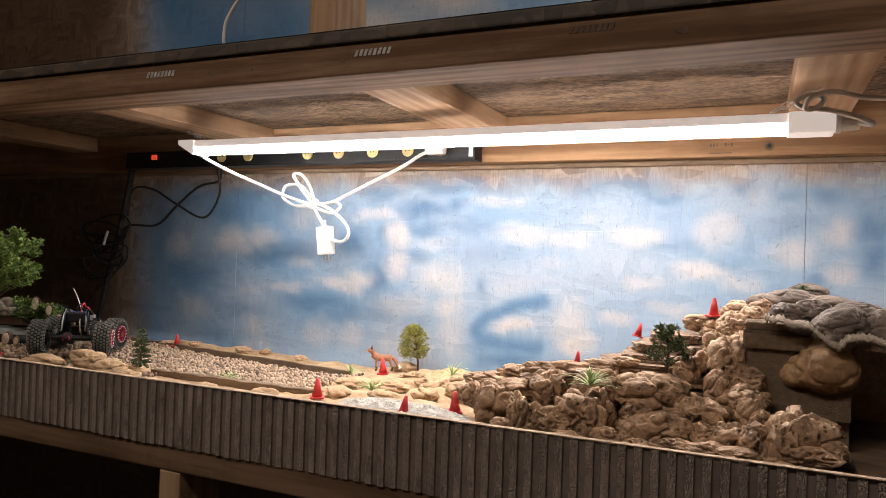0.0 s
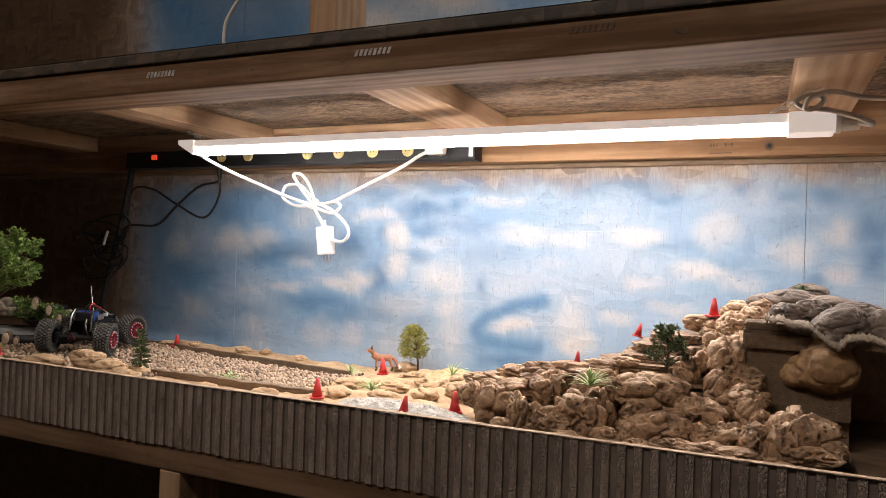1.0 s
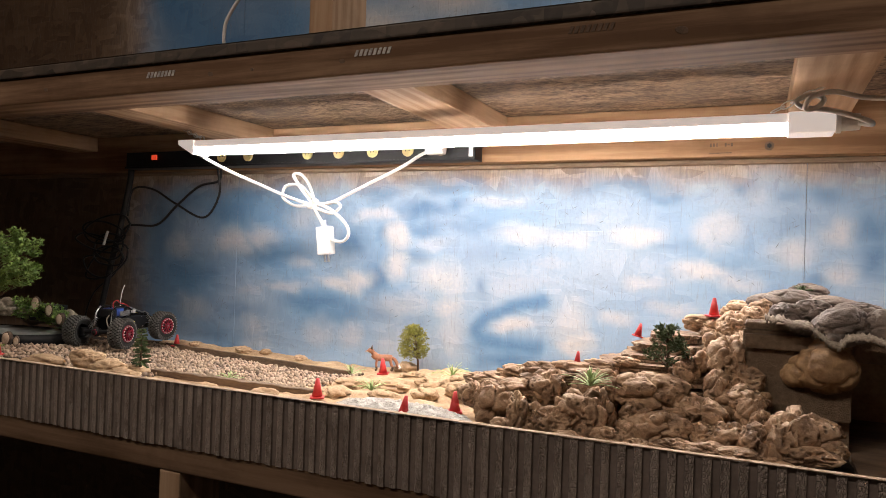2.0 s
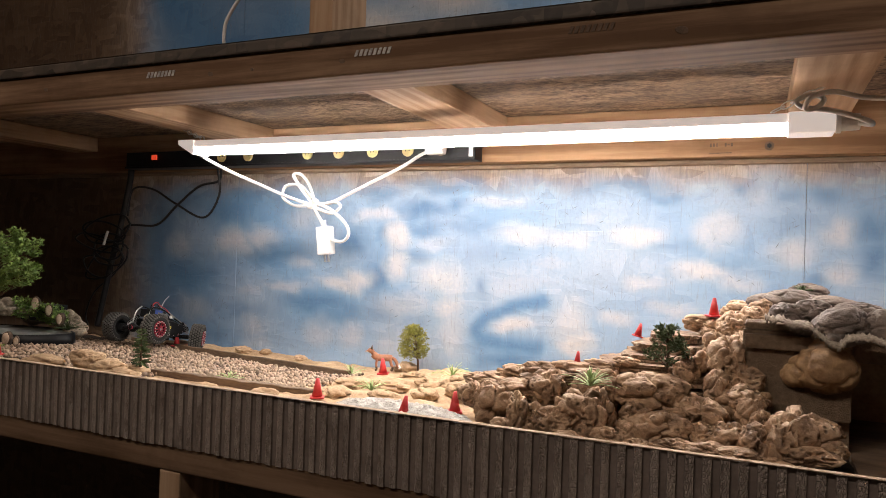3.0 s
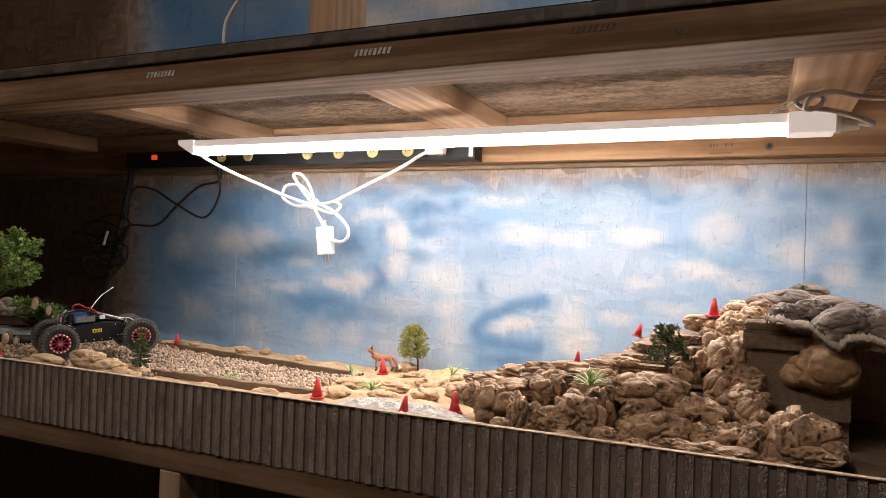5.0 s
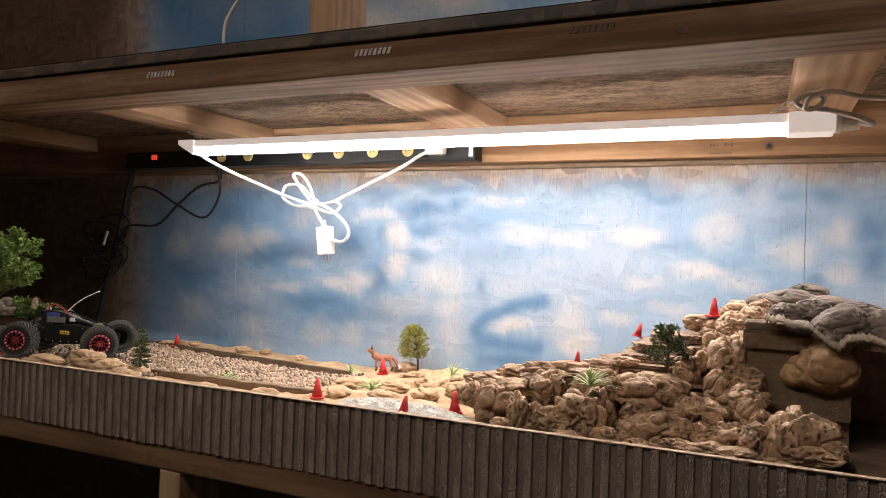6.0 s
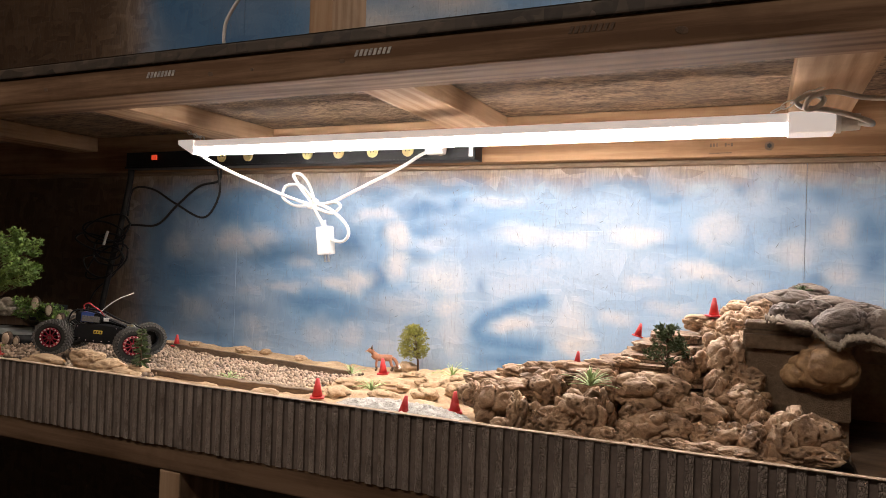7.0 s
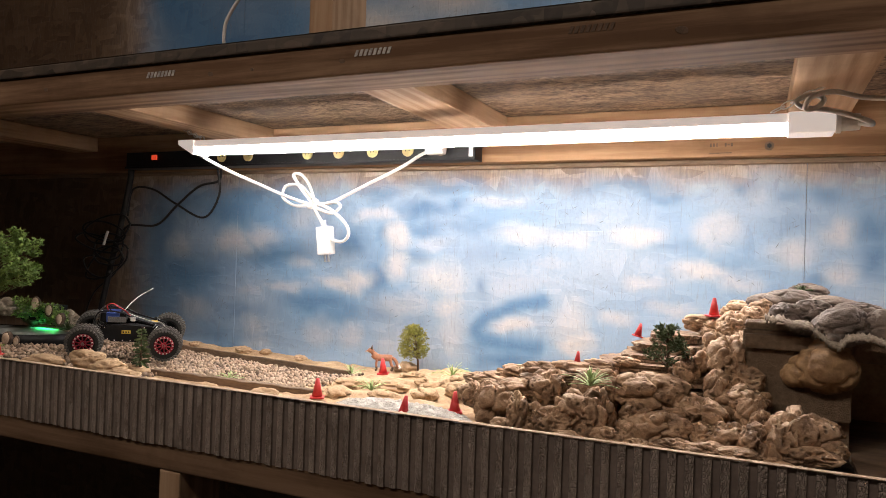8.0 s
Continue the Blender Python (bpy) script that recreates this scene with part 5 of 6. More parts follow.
tube([(-0.845, -0.13, 1.342), (-0.885, -0.135, 1.340), (-0.920, -0.13, 1.358), (-0.917, -0.125, 1.382), (-0.885, -0.12, 1.384), (-0.862, -0.12, 1.365), (-0.83, -0.125, 1.345), (-0.79, -0.13, 1.348), (-0.778, -0.13, 1.338), (-0.80, -0.13, 1.325), (-0.835, -0.13, 1.335)], 0.0034, 8, 8, bm)
tube([(-0.835, -0.128, 1.345), (-0.800, -0.13, 1.332), (-0.765, -0.13, 1.305), (-0.756, -0.13, 1.283), (-0.770, -0.13, 1.268), (-0.795, -0.13, 1.272), (-0.812, -0.128, 1.292), (-0.818, -0.126, 1.310)], 0.0034, 8, 8, bm)
tube([(-0.845, -0.126, 1.338), (-0.832, -0.13, 1.322), (-0.822, -0.13, 1.308), (-0.818, -0.128, 1.296)], 0.0034, 8, 8, bm)
for p in ((-0.848, -0.127, 1.345), (-0.838, -0.131, 1.350), (-0.850, -0.131, 1.338)):
    ball(0.0068, p, 2, (1.2, 0.9, 0.8), bm)
part("bow", bm, M_CORD, cord, "", True)
bm = box(-0.0155, 0.0155, -0.011, 0.011, -0.029, 0.029, 0.003)
bm.transform(pose(-0.813, -0.126, 1.269, 0, -7, 0))
adapter = part("adapter", bm, M_WHITE, cord, "white plastic plug adapter")
for dx in (-0.004, 0.004):
    b2 = box(dx - 0.0010, dx + 0.0010, -0.003, 0.003, -0.044, -0.0285)
    b2.transform(pose(-0.813, -0.126, 1.269, 0, -7, 0))
    part("prong", b2, M_STEEL, adapter, "bare metal prong")
bm = box(-0.606, -0.566, -0.104, -0.0825, 1.444, 1.466, 0.005)
part("plug", bm, M_WHITE, cord, "white plug in the outlet")

side_cord = thing("lamp_lead", "white lead looped at the lamp's socket end", "cord", (0, 0, 0))
part("coupling", cyl(0.0125, 0.0110, 0.034, pose(0.0835, -0.272, 1.4435, 0, 90, 0), 20), M_WHITE, side_cord, "clear plastic coupling", True)
part("coupling_ring", cyl(0.0145, 0.0145, 0.006, pose(0.089, -0.272, 1.4435, 0, 90, 0), 20), M_WHITE, side_cord)
loop = [(0.1135, -0.275, 1.4421), (0.1278, -0.3, 1.4345), (0.1185, -0.32, 1.4369), (0.082, -0.32, 1.4505), (0.0474, -0.315, 1.4579), (0.041, -0.315, 1.467), (0.0565, -0.315, 1.4739), (0.0711, -0.317, 1.467), (0.0638, -0.319, 1.456), (0.0501, -0.322, 1.4542), (0.0565, -0.324, 1.4687), (0.082, -0.324, 1.4742), (0.1184, -0.33, 1.4631), (0.182, -0.34, 1.4557), (0.273, -0.34, 1.4502), (0.3835, -0.3, 1.4783)]
part("lead", tube(loop, 0.0036, 8, 8), M_CORD, side_cord, "", True)


def chain(a, b, links, name="hanging_chain"):
    a, b = Vector(a), Vector(b)
    ch = thing(name, "thin steel chain that holds the lamp", "chain", a)
    d = (b - a) / links
    q = d.to_track_quat("X", "Z").to_matrix().to_4x4()
    for i in range(links):
        L = d.length * 0.72
        pts = [(L * math.cos(t), L * 0.45 * math.sin(t), 0) for t in [math.tau * k / 10 for k in range(11)]]
        bm = tube(pts, 0.0009, 1, 6)
        bm.transform(Matrix.Translation(d * (i + 0.5)) @ q @ pose(0, 0, 0, 90 * (i % 2), 0, 0))
        part("link", bm, M_STEEL, ch)
    return ch


chain((-1.085, -0.245, 1.4862), (-1.010, -0.272, 1.4615), 6)
chain((0.072, -0.30, 1.4862), (0.012, -0.275, 1.4615), 5)

leads = thing("black_leads", "tangle of black leads hanging on the wall", "cord", (0, 0, 0))
part("thick_lead", tube([(-1.455, -0.045, 1.436), (-1.470, -0.036, 1.40), (-1.503, -0.03, 1.295), (-1.537, -0.03, 1.177), (-1.574, -0.03, 1.032)], 0.0075, 8, 8), M_BLACK_CORD, leads, "", True)
part("thin_lead", tube([(-1.181, -0.040, 1.436), (-1.182, -0.03, 1.373), (-1.237, -0.02, 1.319), (-1.329, -0.02, 1.353), (-1.406, -0.02, 1.389), (-1.475, -0.02, 1.389), (-1.490, -0.02, 1.320)], 0.0028, 8, 7), M_BLACK_CORD, leads, "", True)
part("thin_lead", tube([(-1.170, -0.040, 1.436), (-1.189, -0.026, 1.407), (-1.25, -0.026, 1.394), (-1.32, -0.026, 1.346), (-1.383, -0.026, 1.299), (-1.48, -0.026, 1.295), (-1.518, -0.026, 1.25)], 0.0030, 8, 7), M_BLACK_CORD, leads, "", True)
rnd = random.Random(4)
for i in range(7):
    a, w, hgt = rnd.uniform(-0.5, 0.5), rnd.uniform(0.05, 0.09), rnd.uniform(0.018, 0.035)
    c = Vector((-1.545 + rnd.uniform(-0.03, 0.02), -0.04, 1.26 + rnd.uniform(-0.08, 0.03)))
    pts = [c + Vector((math.cos(t) * w * math.cos(a) - math.sin(t) * hgt * math.sin(a), rnd.uniform(-0.006, 0.006), math.cos(t) * w * math.sin(a) + math.sin(t) * hgt)) for t in [math.tau * k / 9 for k in range(10)]]
    part("coil", tube(pts, 0.0026, 5, 6), M_BLACK_CORD, leads, "", True)
part("cable_tie", tube([(-1.535, -0.052, 1.245), (-1.527, -0.054, 1.262), (-1.522, -0.052, 1.280)], 0.0035, 4, 6), M_WHITE, leads, "white tie")
part("hanging_lead", tube([(-1.50, -0.02, 1.22), (-1.53, -0.02, 1.17), (-1.60, -0.02, 1.12), (-1.63, -0.02, 1.06), (-1.62, -0.02, 1.03)], 0.0022, 6, 6), M_BLACK_CORD, leads, "", True)

tagged(part("power_cable", tube([(-0.70, -0.49, 1.70), (-0.722, -0.495, 1.65), (-0.737, -0.50, 1.628), (-0.758, -0.50, 1.600), (-0.763, -0.50, 1.578), (-0.761, -0.50, 1.560), (-0.755, -0.49, 1.5445), (-0.72, -0.45, 1.5445)], 0.0026, 8, 8), M_CORD, None, "", True), "thin white cord lying down onto the shelf", "cord")


def sticker(x0, x1, z, slant, material, parent):
    """A small logo sticker, drawn as plain slanted bars."""
    n = 8
    bm = bmesh.new()
    w = (x1 - x0) / n
    for k in range(n):
        a = x0 + k * w
        q = [(a, z - 0.0042), (a + w * 0.62, z - 0.0042), (a + w * 0.62 + slant, z + 0.0042), (a + slant, z + 0.0042)]
        f = [bm.verts.new((x, -0.5574, zz)) for x, zz in q]
        b = [bm.verts.new((x, -0.5567, zz)) for x, zz in q]
        bm.faces.new(f)
        for i in range(4):
            bm.faces.new((f[i], b[i], b[(i + 1) % 4], f[(i + 1) % 4]))
    ob = part("logo_sticker", bm, material)
    return tagged(ob, "small pale logo sticker on the shelf rail", "sticker", "logo stickers")


sticker(-0.860, -0.803, 1.507, 0.003, M_CRUST, front)
sticker(-0.492, -0.437, 1.509, 0.003, M_CRUST, front)
sticker(-0.207, -0.154, 1.511, 0.003, M_BARK, front)
# knots in the lumber
for x, r in ((-0.511, 0.005), (-0.082, 0.008), (-1.085, 0.006), (-0.66, 0.004), (-0.735, 0.006)):
    bm = cyl(1.0, 0.9, 0.0006, None, 24)
    for v in bm.verts:
        v.co.x *= 1 + 0.25 * noise.noise((v.co.x * 1.5, v.co.y * 1.5, x * 9))
    bm.transform(pose(x, -0.5566, 1.503 - r * 0.5, 90, 14, 0) @ Matrix.Diagonal((r * 0.9, r * 0.55, 1, 1)))
    k = part("knot", bm, M_BARK, front, "dark knot")
    k.matrix_parent_inverse = front.matrix_basis.inverted()

for x, y, a, b in ((-0.497, -0.488, 0.007, 0.0022), (-0.545, -0.475, 0.009, 0.002), (0.075, -0.480, 0.008, 0.004), (-0.80, -0.52, 0.005, 0.003), (-1.13, -0.49, 0.006, 0.0025), (-0.305, -0.53, 0.004, 0.002), (-0.265, -0.515, 0.008, 0.003)):
    bm = cyl(1.0, 0.9, 0.0006, None, 18)
    bm.transform(Matrix.Translation((x, y, 1.4857)) @ Matrix.Diagonal((a, b, 1, 1)))
    k = part("knot", bm, M_BARK, front, "dark knot")
    k.matrix_parent_inverse = front.matrix_basis.inverted()
# bolt with its washer and an ink stamp, drawn as bars, on the wall rail
bolt = thing("bolt", "dark bolt with a washer in the wall rail", "bolt", (0.011, -0.0386, 1.4505))
part("washer", cyl(0.0075, 0.0075, 0.0012, pose(0, 0, 0, 90, 0, 0), 20), M_BARK, bolt)
part("head", cyl(0.0042, 0.0040, 0.0035, pose(0, -0.001, 0, 90, 0, 0), 6), M_BLACK, bolt, "dark bolt head")
stamp = thing("ink_stamp", "faded dark ink stamp of plain bars on the wall rail", "marking", (-0.082, -0.0387, 1.4505))
for x, z, w, h in ((0.0, 0.004, 0.003, 0.006), (0.005, 0.004, 0.003, 0.006), (0.010, 0.004, 0.002, 0.006), (0.024, 0.004, 0.003, 0.006), (0.029, 0.004, 0.004, 0.002), (0.034, 0.004, 0.003, 0.006), (0.016, -0.010, 0.036, 0.0015)):
    part("bar", box(x - w / 2, x + w / 2, -0.0004, 0.0, z - h / 2, z + h / 2), M_BARK, stamp)


# ---- the crawler ----
WHEEL_R, BASE, TRACK = 0.0322, 0.14, 0.108


def revolve(profile, seg=40):
    """A ring about the y axis; profile: (radius, y) pairs, closed."""
    bm = bmesh.new()
    rings = [[bm.verts.new((r * math.cos(a), y, r * math.sin(a))) for r, y in profile] for a in [math.tau * k / seg for k in range(seg)]]
    n = len(profile)
    for i in range(seg):
        a, b = rings[i], rings[(i + 1) % seg]
        for k in range(n):
            bm.faces.new((a[k], a[(k + 1) % n], b[(k + 1) % n], b[k]))
    return bm


def wheel(parent, side, at):
    w = new("wheel")
    w.empty_display_size = 0.02
    w.parent = parent
    tagged(w, "black knobbly tyre on a red beadlock rim")
    r = WHEEL_R - 0.0034
    bm = revolve([(0.0170, -0.012), (0.021, -0.0142), (0.0265, -0.0142), (r - 0.001, -0.0118), (r, -0.008), (r, 0.008), (r - 0.001, 0.0118), (0.0265, 0.0142), (0.021, 0.0142), (0.0170, 0.012)], 44)
    part("tyre", bm, M_TYRE, w)
    bm = bmesh.new()
    rows = ((-0.0108, 0.0), (-0.0054, 0.5), (0.0, 0.0), (0.0054, 0.5), (0.0108, 0.0))
    for y, off in rows:
        for k in range(30):
            a = (k + off) / 30 * 360
            box(-0.0017, 0.0017, y - 0.0017, y + 0.0017, r - 0.001, WHEEL_R, 0.0, bm, pose(0, 0, 0, 0, a, 0))
    for s in (-1, 1):
        for k in range(30):
            a = (k + 0.25) / 30 * 360
            box(-0.0017, 0.0017, s * 0.0128 - 0.0016, s * 0.0128 + 0.0016, 0.0258, r - 0.0002, 0.0, bm, pose(0, 0, 0, 0, a, 0))
    part("tread", bm, M_KNOB, w, "grey square tread knobs")
    o = side * 0.0125
    bm = revolve([(0.0178, o), (0.0178, o + side * 0.0024), (0.0145, o + side * 0.0030), (0.0132, o)], 36)
    for k in range(10):
        box(0.004, 0.0138, o - 0.0028, o - 0.0004, -0.0009, 0.0009, 0.0, bm, pose(0, 0, 0, 0, k * 36, 0))
    box(-0.0052, 0.0052, o - 0.004, o, -0.0052, 0.0052, 0.001, bm)
    rim = part("rim", bm, M_RED, w, "red beadlock rim")
    part("backing", cyl(0.0150, 0.0150, 0.002, pose(0, o - side * 0.007, 0, 90, 0, 0), 24), M_BLACK, w)
    part("barrel", revolve([(0.0169, -0.0118), (0.0169, 0.0118), (0.0150, 0.0118), (0.0150, -0.0118)], 30), M_BLACK, w)
    bm = bmesh.new()
    for k in range(16):
        a = k / 16 * math.tau
        ball(0.0016, (0.0160 * math.cos(a), o + side * 0.0032, 0.0160 * math.sin(a)), 1, (1, 1, 1), bm)
    part("bolts", bm, M_BOLT, rim, "ring of pale bolts")
    cylm = pose(0, o - side * 0.001, 0, -90 * side, 0, 0)
    part("hub", cyl(0.0040, 0.0035, 0.005, cylm, 12), M_STEEL, rim, "steel hub nut")
    w.matrix_basis = Matrix.Translation(at)
    return w


def rod(a, b, r, bm=None, seg=8):
    a, b = Vector(a), Vector(b)
    q = (b - a).to_track_quat("Z", "Y").to_matrix().to_4x4()
    return cyl(r, r, (b - a).length, Matrix.Translation(a) @ q, seg, bm)


def crawler():
    """A bare rock crawler with a low black body, battery and aerial, facing +x."""
    car = thing("rock_crawler", "black radio controlled rock crawler with red rims and big tyres", "toy vehicle", (0, 0, 0))
    z = WHEEL_R
    for name, x in (("front_axle", BASE / 2), ("rear_axle", -BASE / 2)):
        bm = rod((x, -0.042, z), (x, 0.042, z), 0.0048, None, 12)
        ball(0.0105, (x, 0.008, z), 2, (1.0, 1.0, 1.0), bm)
        box(x - 0.006, x + 0.006, -0.044, -0.034, z - 0.008, z + 0.008, 0.002, bm)
        box(x - 0.006, x + 0.006, 0.034, 0.044, z - 0.008, z + 0.008, 0.002, bm)
        part(name, bm, M_BLACK, car)
        cover = part("axle_cover", ball(0.0095, (x - 0.006 if x < 0 else x + 0.006, 0.008, z), 2, (0.4, 0.8, 0.8)), M_RED, car, "red axle cover", True)
    # side plates of the body: high behind the seat, falling to the nose
    outline = [(-0.046, 0.036), (-0.042, 0.057), (-0.012, 0.060), (0.012, 0.062), (0.062, 0.055), (0.068, 0.048), (0.050, 0.040), (0.020, 0.026), (-0.026, 0.026)]
    for s in (-1, 1):
        bm = bmesh.new()
        inner = [bm.verts.new((x, s * (0.020 if h > 0.06 else 0.025), h)) for x, h in outline]
        outer = [bm.verts.new((x, s * (0.0225 if h > 0.06 else 0.0275), h)) for x, h in outline]
        bm.faces.new(inner); bm.faces.new(outer[::-1])
        for k in range(len(outline)):
            j = (k + 1) % len(outline)
            bm.faces.new((inner[k], outer[k], outer[j], inner[j]))
        part("side_plate", bm, M_BLACK, car)
        label = part("side_label", box(-0.010, 0.006, s * 0.0272 - 0.0012, s * 0.0272 + 0.0012, 0.042, 0.0485, 0.0004), M_YELLOW, car, "yellow label with dark bars")
        for k in range(3):
            part("label_bar", box(-0.008 + k * 0.0048, -0.0055 + k * 0.0048, s * 0.0287 - 0.0002, s * 0.0287 + 0.0002, 0.0435, 0.047), M_SLOT, label, "dark bar")
        part("window_mesh", box(-0.036, -0.004, s * 0.0222 - 0.0004, s * 0.0222 + 0.0004, 0.0625, 0.0735, 0.0003), M_MESH, car, "grey woven window panel")
        for bx, bz in ((-0.034, 0.031), (-0.022, 0.0285), (-0.008, 0.0285), (0.006, 0.0285), (0.020, 0.0295), (0.034, 0.0345), (0.046, 0.041), (-0.040, 0.053), (0.030, 0.055)):
            part("screw", ball(0.0011, (bx, s * 0.0276, bz), 1), M_BOLT, car, "pale screw head")
        part("roll_bar", tube([(-0.060, s * 0.022, 0.046), (-0.057, s * 0.021, 0.073), (-0.044, s * 0.019, 0.083), (-0.010, s * 0.019, 0.080), (0.015, s * 0.021, 0.069), (0.066, s * 0.022, 0.054)], 0.0016, 5, 7), M_BLACK, car, "slim tube cage", True)
    bm = bmesh.new()
    deck = [(0.000, 0.0715), (0.012, 0.0665), (0.062, 0.0545), (0.066, 0.048)]
    rows = [[bm.verts.new((x, y, h + dz)) for y in (-0.0195, 0.0195) for dz in (0.0, -0.0016)] for x, h in deck]
    for a, b in zip(rows, rows[1:]):
        bm.faces.new((a[0], a[2], b[2], b[0])); bm.faces.new((a[1], b[1], b[3], a[3])); bm.faces.new((a[0], b[0], b[1], a[1])); bm.faces.new((a[2], a[3], b[3], b[2]))
    part("bonnet", bm, M_BLACK, car)
    part("skid_plate", box(-0.030, 0.026, -0.0195, 0.0195, 0.0235, 0.0275, 0.001), M_BLACK, car)
    part("motor", cyl(0.010, 0.010, 0.028, pose(0.028, 0, 0.040, 0, 90, 0), 16), M_STEEL, car, "steel can motor", True)
    part("gearbox", box(-0.018, 0.028, -0.013, 0.013, 0.028, 0.050, 0.003), M_BLACK, car)
    battery = part("battery", box(-0.050, -0.004, -0.0165, 0.0165, 0.060, 0.0785, 0.003), M_BLACK, car, "black wrapped battery pack")
    part("wrap", box(-0.040, -0.016, -0.0170, 0.0170, 0.0605, 0.0792, 0.002), M_BLUE, battery, "dark blue wrap")
    part("plug", box(0.004, 0.013, -0.0245, -0.0185, 0.066, 0.073, 0.001), M_WHITE, car, "white balance plug")
    part("power_lead", tube([(-0.036, -0.006, 0.078), (-0.040, -0.008, 0.091), (-0.030, -0.010, 0.096), (-0.020, -0.010, 0.090), (-0.006, -0.016, 0.084), (0.006, -0.020, 0.072)], 0.0011, 6, 7), M_CONE, car, "red battery lead", True)
    part("power_lead", tube([(-0.034, 0.002, 0.078), (-0.036, 0.000, 0.089), (-0.026, -0.004, 0.093), (-0.014, -0.006, 0.086), (0.000, -0.014, 0.079)], 0.0014, 6, 7), M_BLACK_CORD, car, "", True)
    part("rear_bar", tube([(-0.062, -0.020, 0.044), (-0.058, -0.0195, 0.070), (-0.046, -0.018, 0.084)], 0.0016, 5, 7), M_STEEL, car, "bright rear bar", True)
    part("rear_bar", tube([(-0.062, 0.020, 0.044), (-0.058, 0.0195, 0.070), (-0.046, 0.018, 0.084)], 0.0016, 5, 7), M_STEEL, car, "bright rear bar", True)
    part("hood_bar", tube([(0.000, -0.018, 0.0795), (0.016, -0.019, 0.0735), (0.046, -0.018, 0.064), (0.056, -0.016, 0.064), (0.066, -0.020, 0.058)], 0.0013, 5, 7), M_STEEL, car, "bright bonnet bar", True)
    part("nose_label", box(0.040, 0.052, -0.006, 0.006, 0.0602, 0.0616), M_YELLOW, car, "yellow label")
    part("rear_lead", tube([(-0.052, -0.008, 0.066), (-0.062, -0.010, 0.058), (-0.060, -0.012, 0.044), (-0.050, -0.012, 0.034)], 0.0013, 6, 7), M_CLOTH, car, "pale servo lead", True)
    part("aerial", tube([(-0.012, -0.004, 0.078), (0.000, 0.004, 0.094), (0.016, 0.013, 0.109), (0.038, 0.024, 0.122)], 0.0009, 6, 6), M_CORD, car, "thin pale aerial wire", True)
    part("servo", box(0.050, 0.068, -0.010, 0.012, 0.038, 0.052, 0.0015), M_BLACK, car)
    for sx in (-1, 1):
        for s in (-1, 1):
            top, foot = (sx * 0.044, s * 0.024, 0.062), (sx * 0.066, s * 0.029, 0.038)
            shock = part("shock", rod(Vector(foot).lerp(Vector(top), 0.4), top, 0.0036, None, 10), M_BLACK, car)
            bm = rod(foot, Vector(foot).lerp(Vector(top), 0.5), 0.0012)
            part("shaft", bm, M_STEEL, shock, "bright steel shaft")
            d = Vector(top) - Vector(foot)
            u = d.orthogonal().normalized()
            v = d.normalized().cross(u)
            coil = [Vector(foot) + d * (0.08 + 0.8 * k / 40) + (u * math.cos(k * 0.95) + v * math.sin(k * 0.95)) * 0.0046 for k in range(41)]
            part("spring", tube(coil, 0.0006, 1, 5), M_STEEL, shock, "steel coil spring")
            part("link_arm", rod((sx * 0.020, s * 0.014, 0.030), (sx * 0.066, s * 0.026, 0.030), 0.0019), M_BLACK, car)
    wheels = [wheel(car, s, (x, s * TRACK / 2, z)) for x in (BASE / 2, -BASE / 2) for s in (-1, 1)]
    return car, wheels


car, wheels = crawler()

# time, x, y, z, heading, pitch (nose down), roll, steering
DRIVE = [
    (0.0, -1.205, -0.382, 1.034, 131, 3.0, 2, -20), (0.5, -1.225, -0.352, 1.030, 126, 3.0, 4, -22), (1.0, -1.250, -0.315, 1.031, 119, -2, 3, -25), (1.5, -1.268, -0.277, 1.034, 111, -7, 0, -25)]
DRIVE += [(2.1, -1.275, -0.205, 1.028, 100, 0, 0, -10), (2.8, -1.253, -0.142, 1.015, 90, 13, -1.5, -5), (3.0, -1.254, -0.140, 1.015, 93, 13.5, -1, 30), (3.3, -1.262, -0.150, 1.021, 87, 7, 1, 40),
          (3.5, -1.258, -0.172, 1.022, 82, 0, 3, 44), (4.0, -1.237, -0.201, 1.023, 84, 0.5, 2.3, 44), (4.3, -1.218, -0.242, 1.037, 82, -8, 1.5, 38), (4.5, -1.181, -0.315, 1.037, 77, -6, 0, 5), (4.7, -1.156, -0.347, 1.037, 74, -5, 0, -5)]
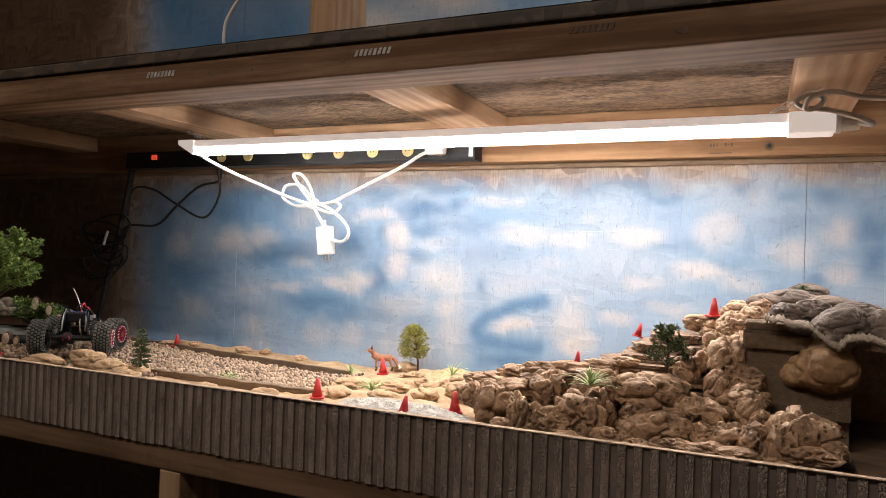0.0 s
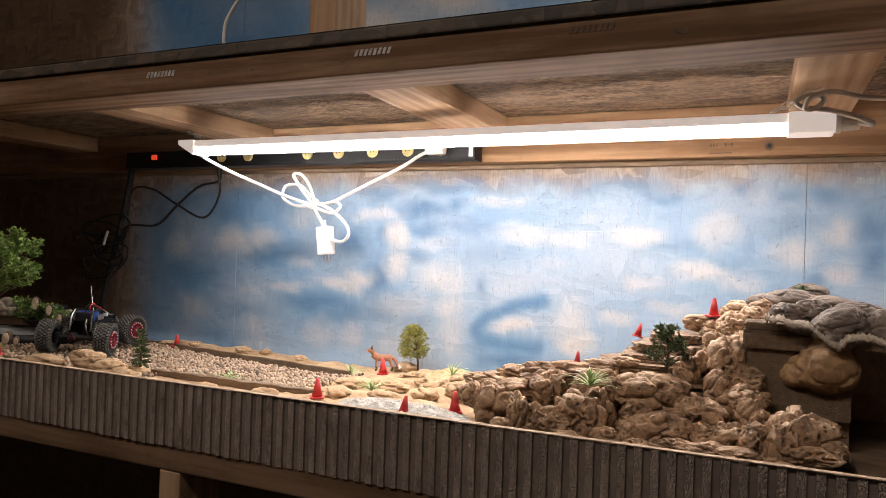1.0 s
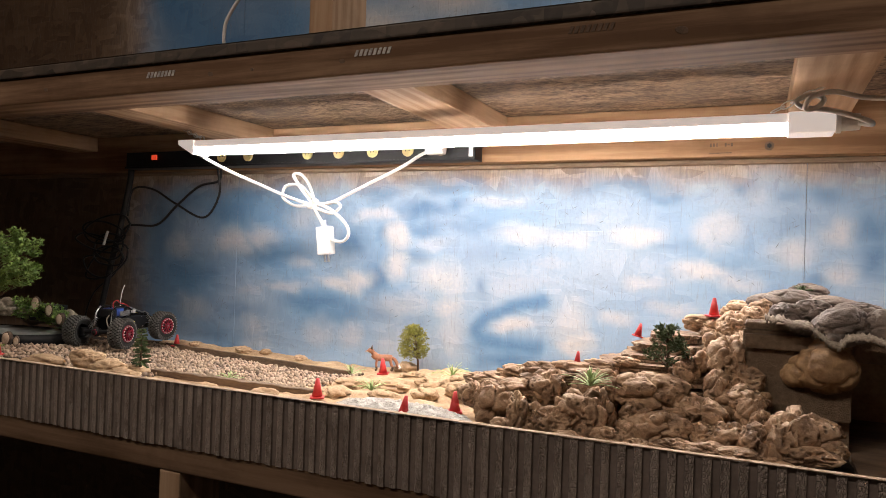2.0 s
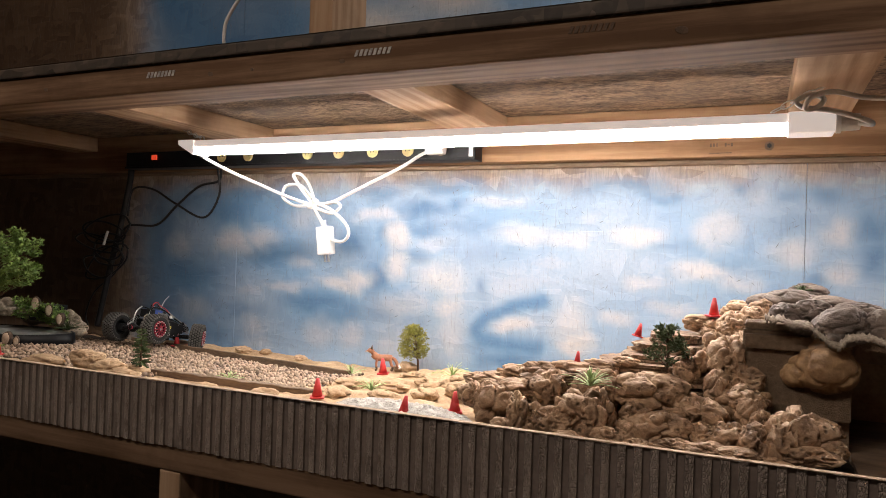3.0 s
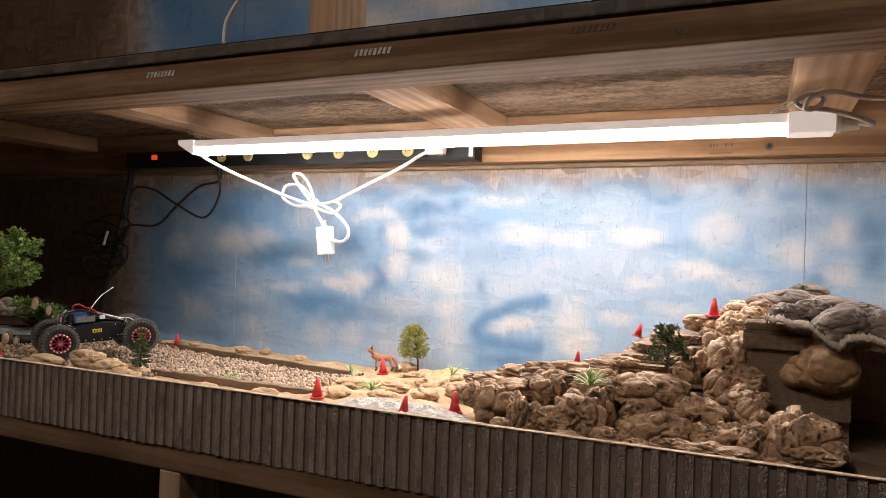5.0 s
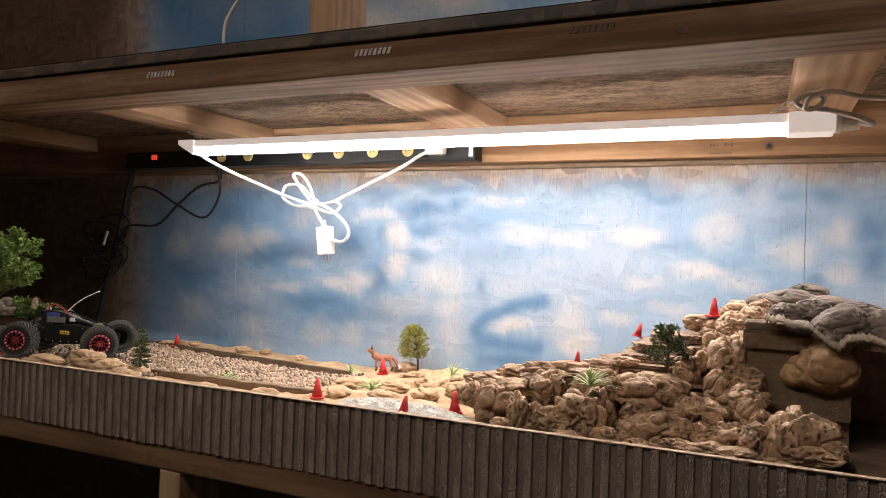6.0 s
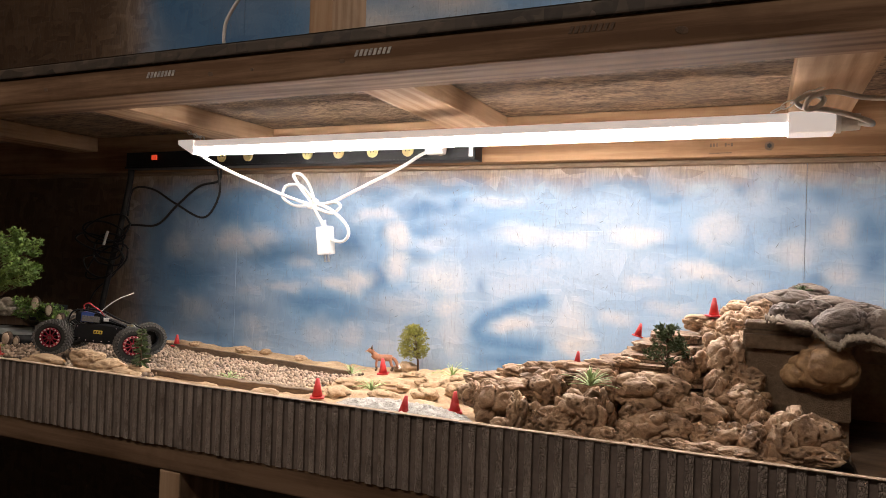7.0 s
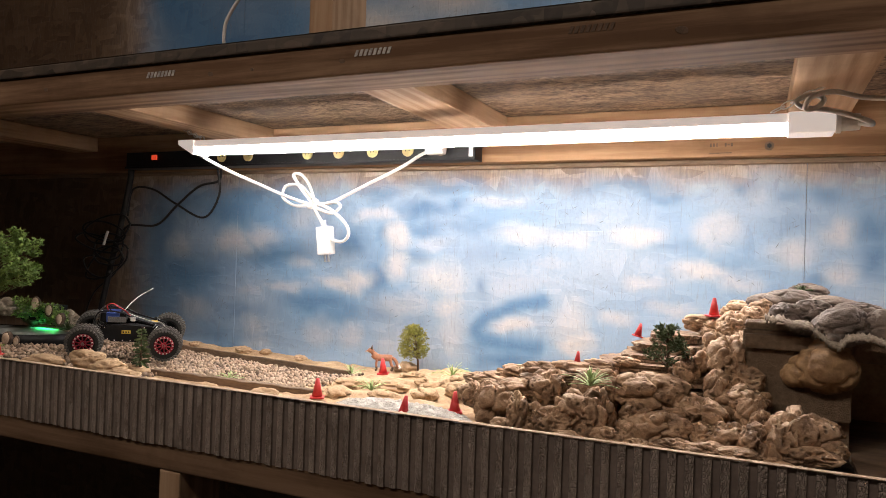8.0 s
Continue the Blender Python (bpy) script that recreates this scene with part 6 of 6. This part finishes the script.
DRIVE += [(5.2, -1.165, -0.395, 1.036, 52, -2, 0, -15), (5.8, -1.185, -0.415, 1.034, 32, 0.5, 0, -8), (6.0, -1.190, -0.411, 1.033, 31, 2, 0, 20), (6.5, -1.178, -0.395, 1.033, 31, 4, 0, 24),
          (7.0, -1.150, -0.375, 1.033, 31, 5, -1, 24), (7.2, -1.141, -0.355, 1.034, 31, 3, 3, 15), (7.5, -1.137, -0.325, 1.036, 38, 0.5, 8, 5), (8.0, -1.130, -0.330, 1.037, 42, 2, 9, -2)]


def drive_at(t):
    """The crawler's state at a time, eased between the rows of DRIVE."""
    times = [r[0] for r in DRIVE]
    out = []
    for c in range(1, 8):
        v = [r[c] for r in DRIVE]
        i = max(0, min(len(times) - 2, next((k for k in range(len(times) - 1) if t <= times[k + 1]), len(times) - 2)))
        h = times[i + 1] - times[i]
        k = (t - times[i]) / h
        def slope(j):
            if j <= 0 or j >= len(times) - 1:
                return 0.0
            return (v[j + 1] - v[j - 1]) / (times[j + 1] - times[j - 1])
        m0, m1 = slope(i) * h, slope(i + 1) * h
        out.append((2 * k ** 3 - 3 * k ** 2 + 1) * v[i] + (k ** 3 - 2 * k ** 2 + k) * m0 + (-2 * k ** 3 + 3 * k ** 2) * v[i + 1] + (k ** 3 - k ** 2) * m1)
    return out


def motions():
    rows, rolls, spin, last = [], [], 0.0, None
    for i in range(81):
        t = i / 10
        x, y, z, head, pitch, roll, steer = drive_at(t)
        if last is not None:
            d = (x - last[0]) * math.cos(radians(head)) + (y - last[1]) * math.sin(radians(head))
            spin += math.degrees(d / WHEEL_R)
        last = (x, y)
        rows.append((t, pose(x, y, z + 0.0018, roll, pitch, head)))
        rolls.append((t, spin, steer))
    walk(car, rows)
    turns = [(0.0, 90), (1.1, 90), (1.15, 135), (1.2, 180), (1.8, 180), (1.85, 135), (1.9, 90), (4.27, 90), (4.32, 45), (4.37, 0), (4.9, 0), (4.95, 45), (5.0, 90), (7.6, 90), (7.65, 45), (7.7, 0), (8.0, 0)]
    walk(drum, [(t, pose(0, 0, 0, a, 0, 0)) for t, a in turns])
    for k, w in enumerate(wheels):
        px, py, pz = (BASE / 2 if k < 2 else -BASE / 2), (-1 if k % 2 == 0 else 1) * TRACK / 2, WHEEL_R
        walk(w, [(t, pose(px, py, pz, 0, s + k * 17, st if k < 2 else 0)) for t, s, st in rolls])


motions()
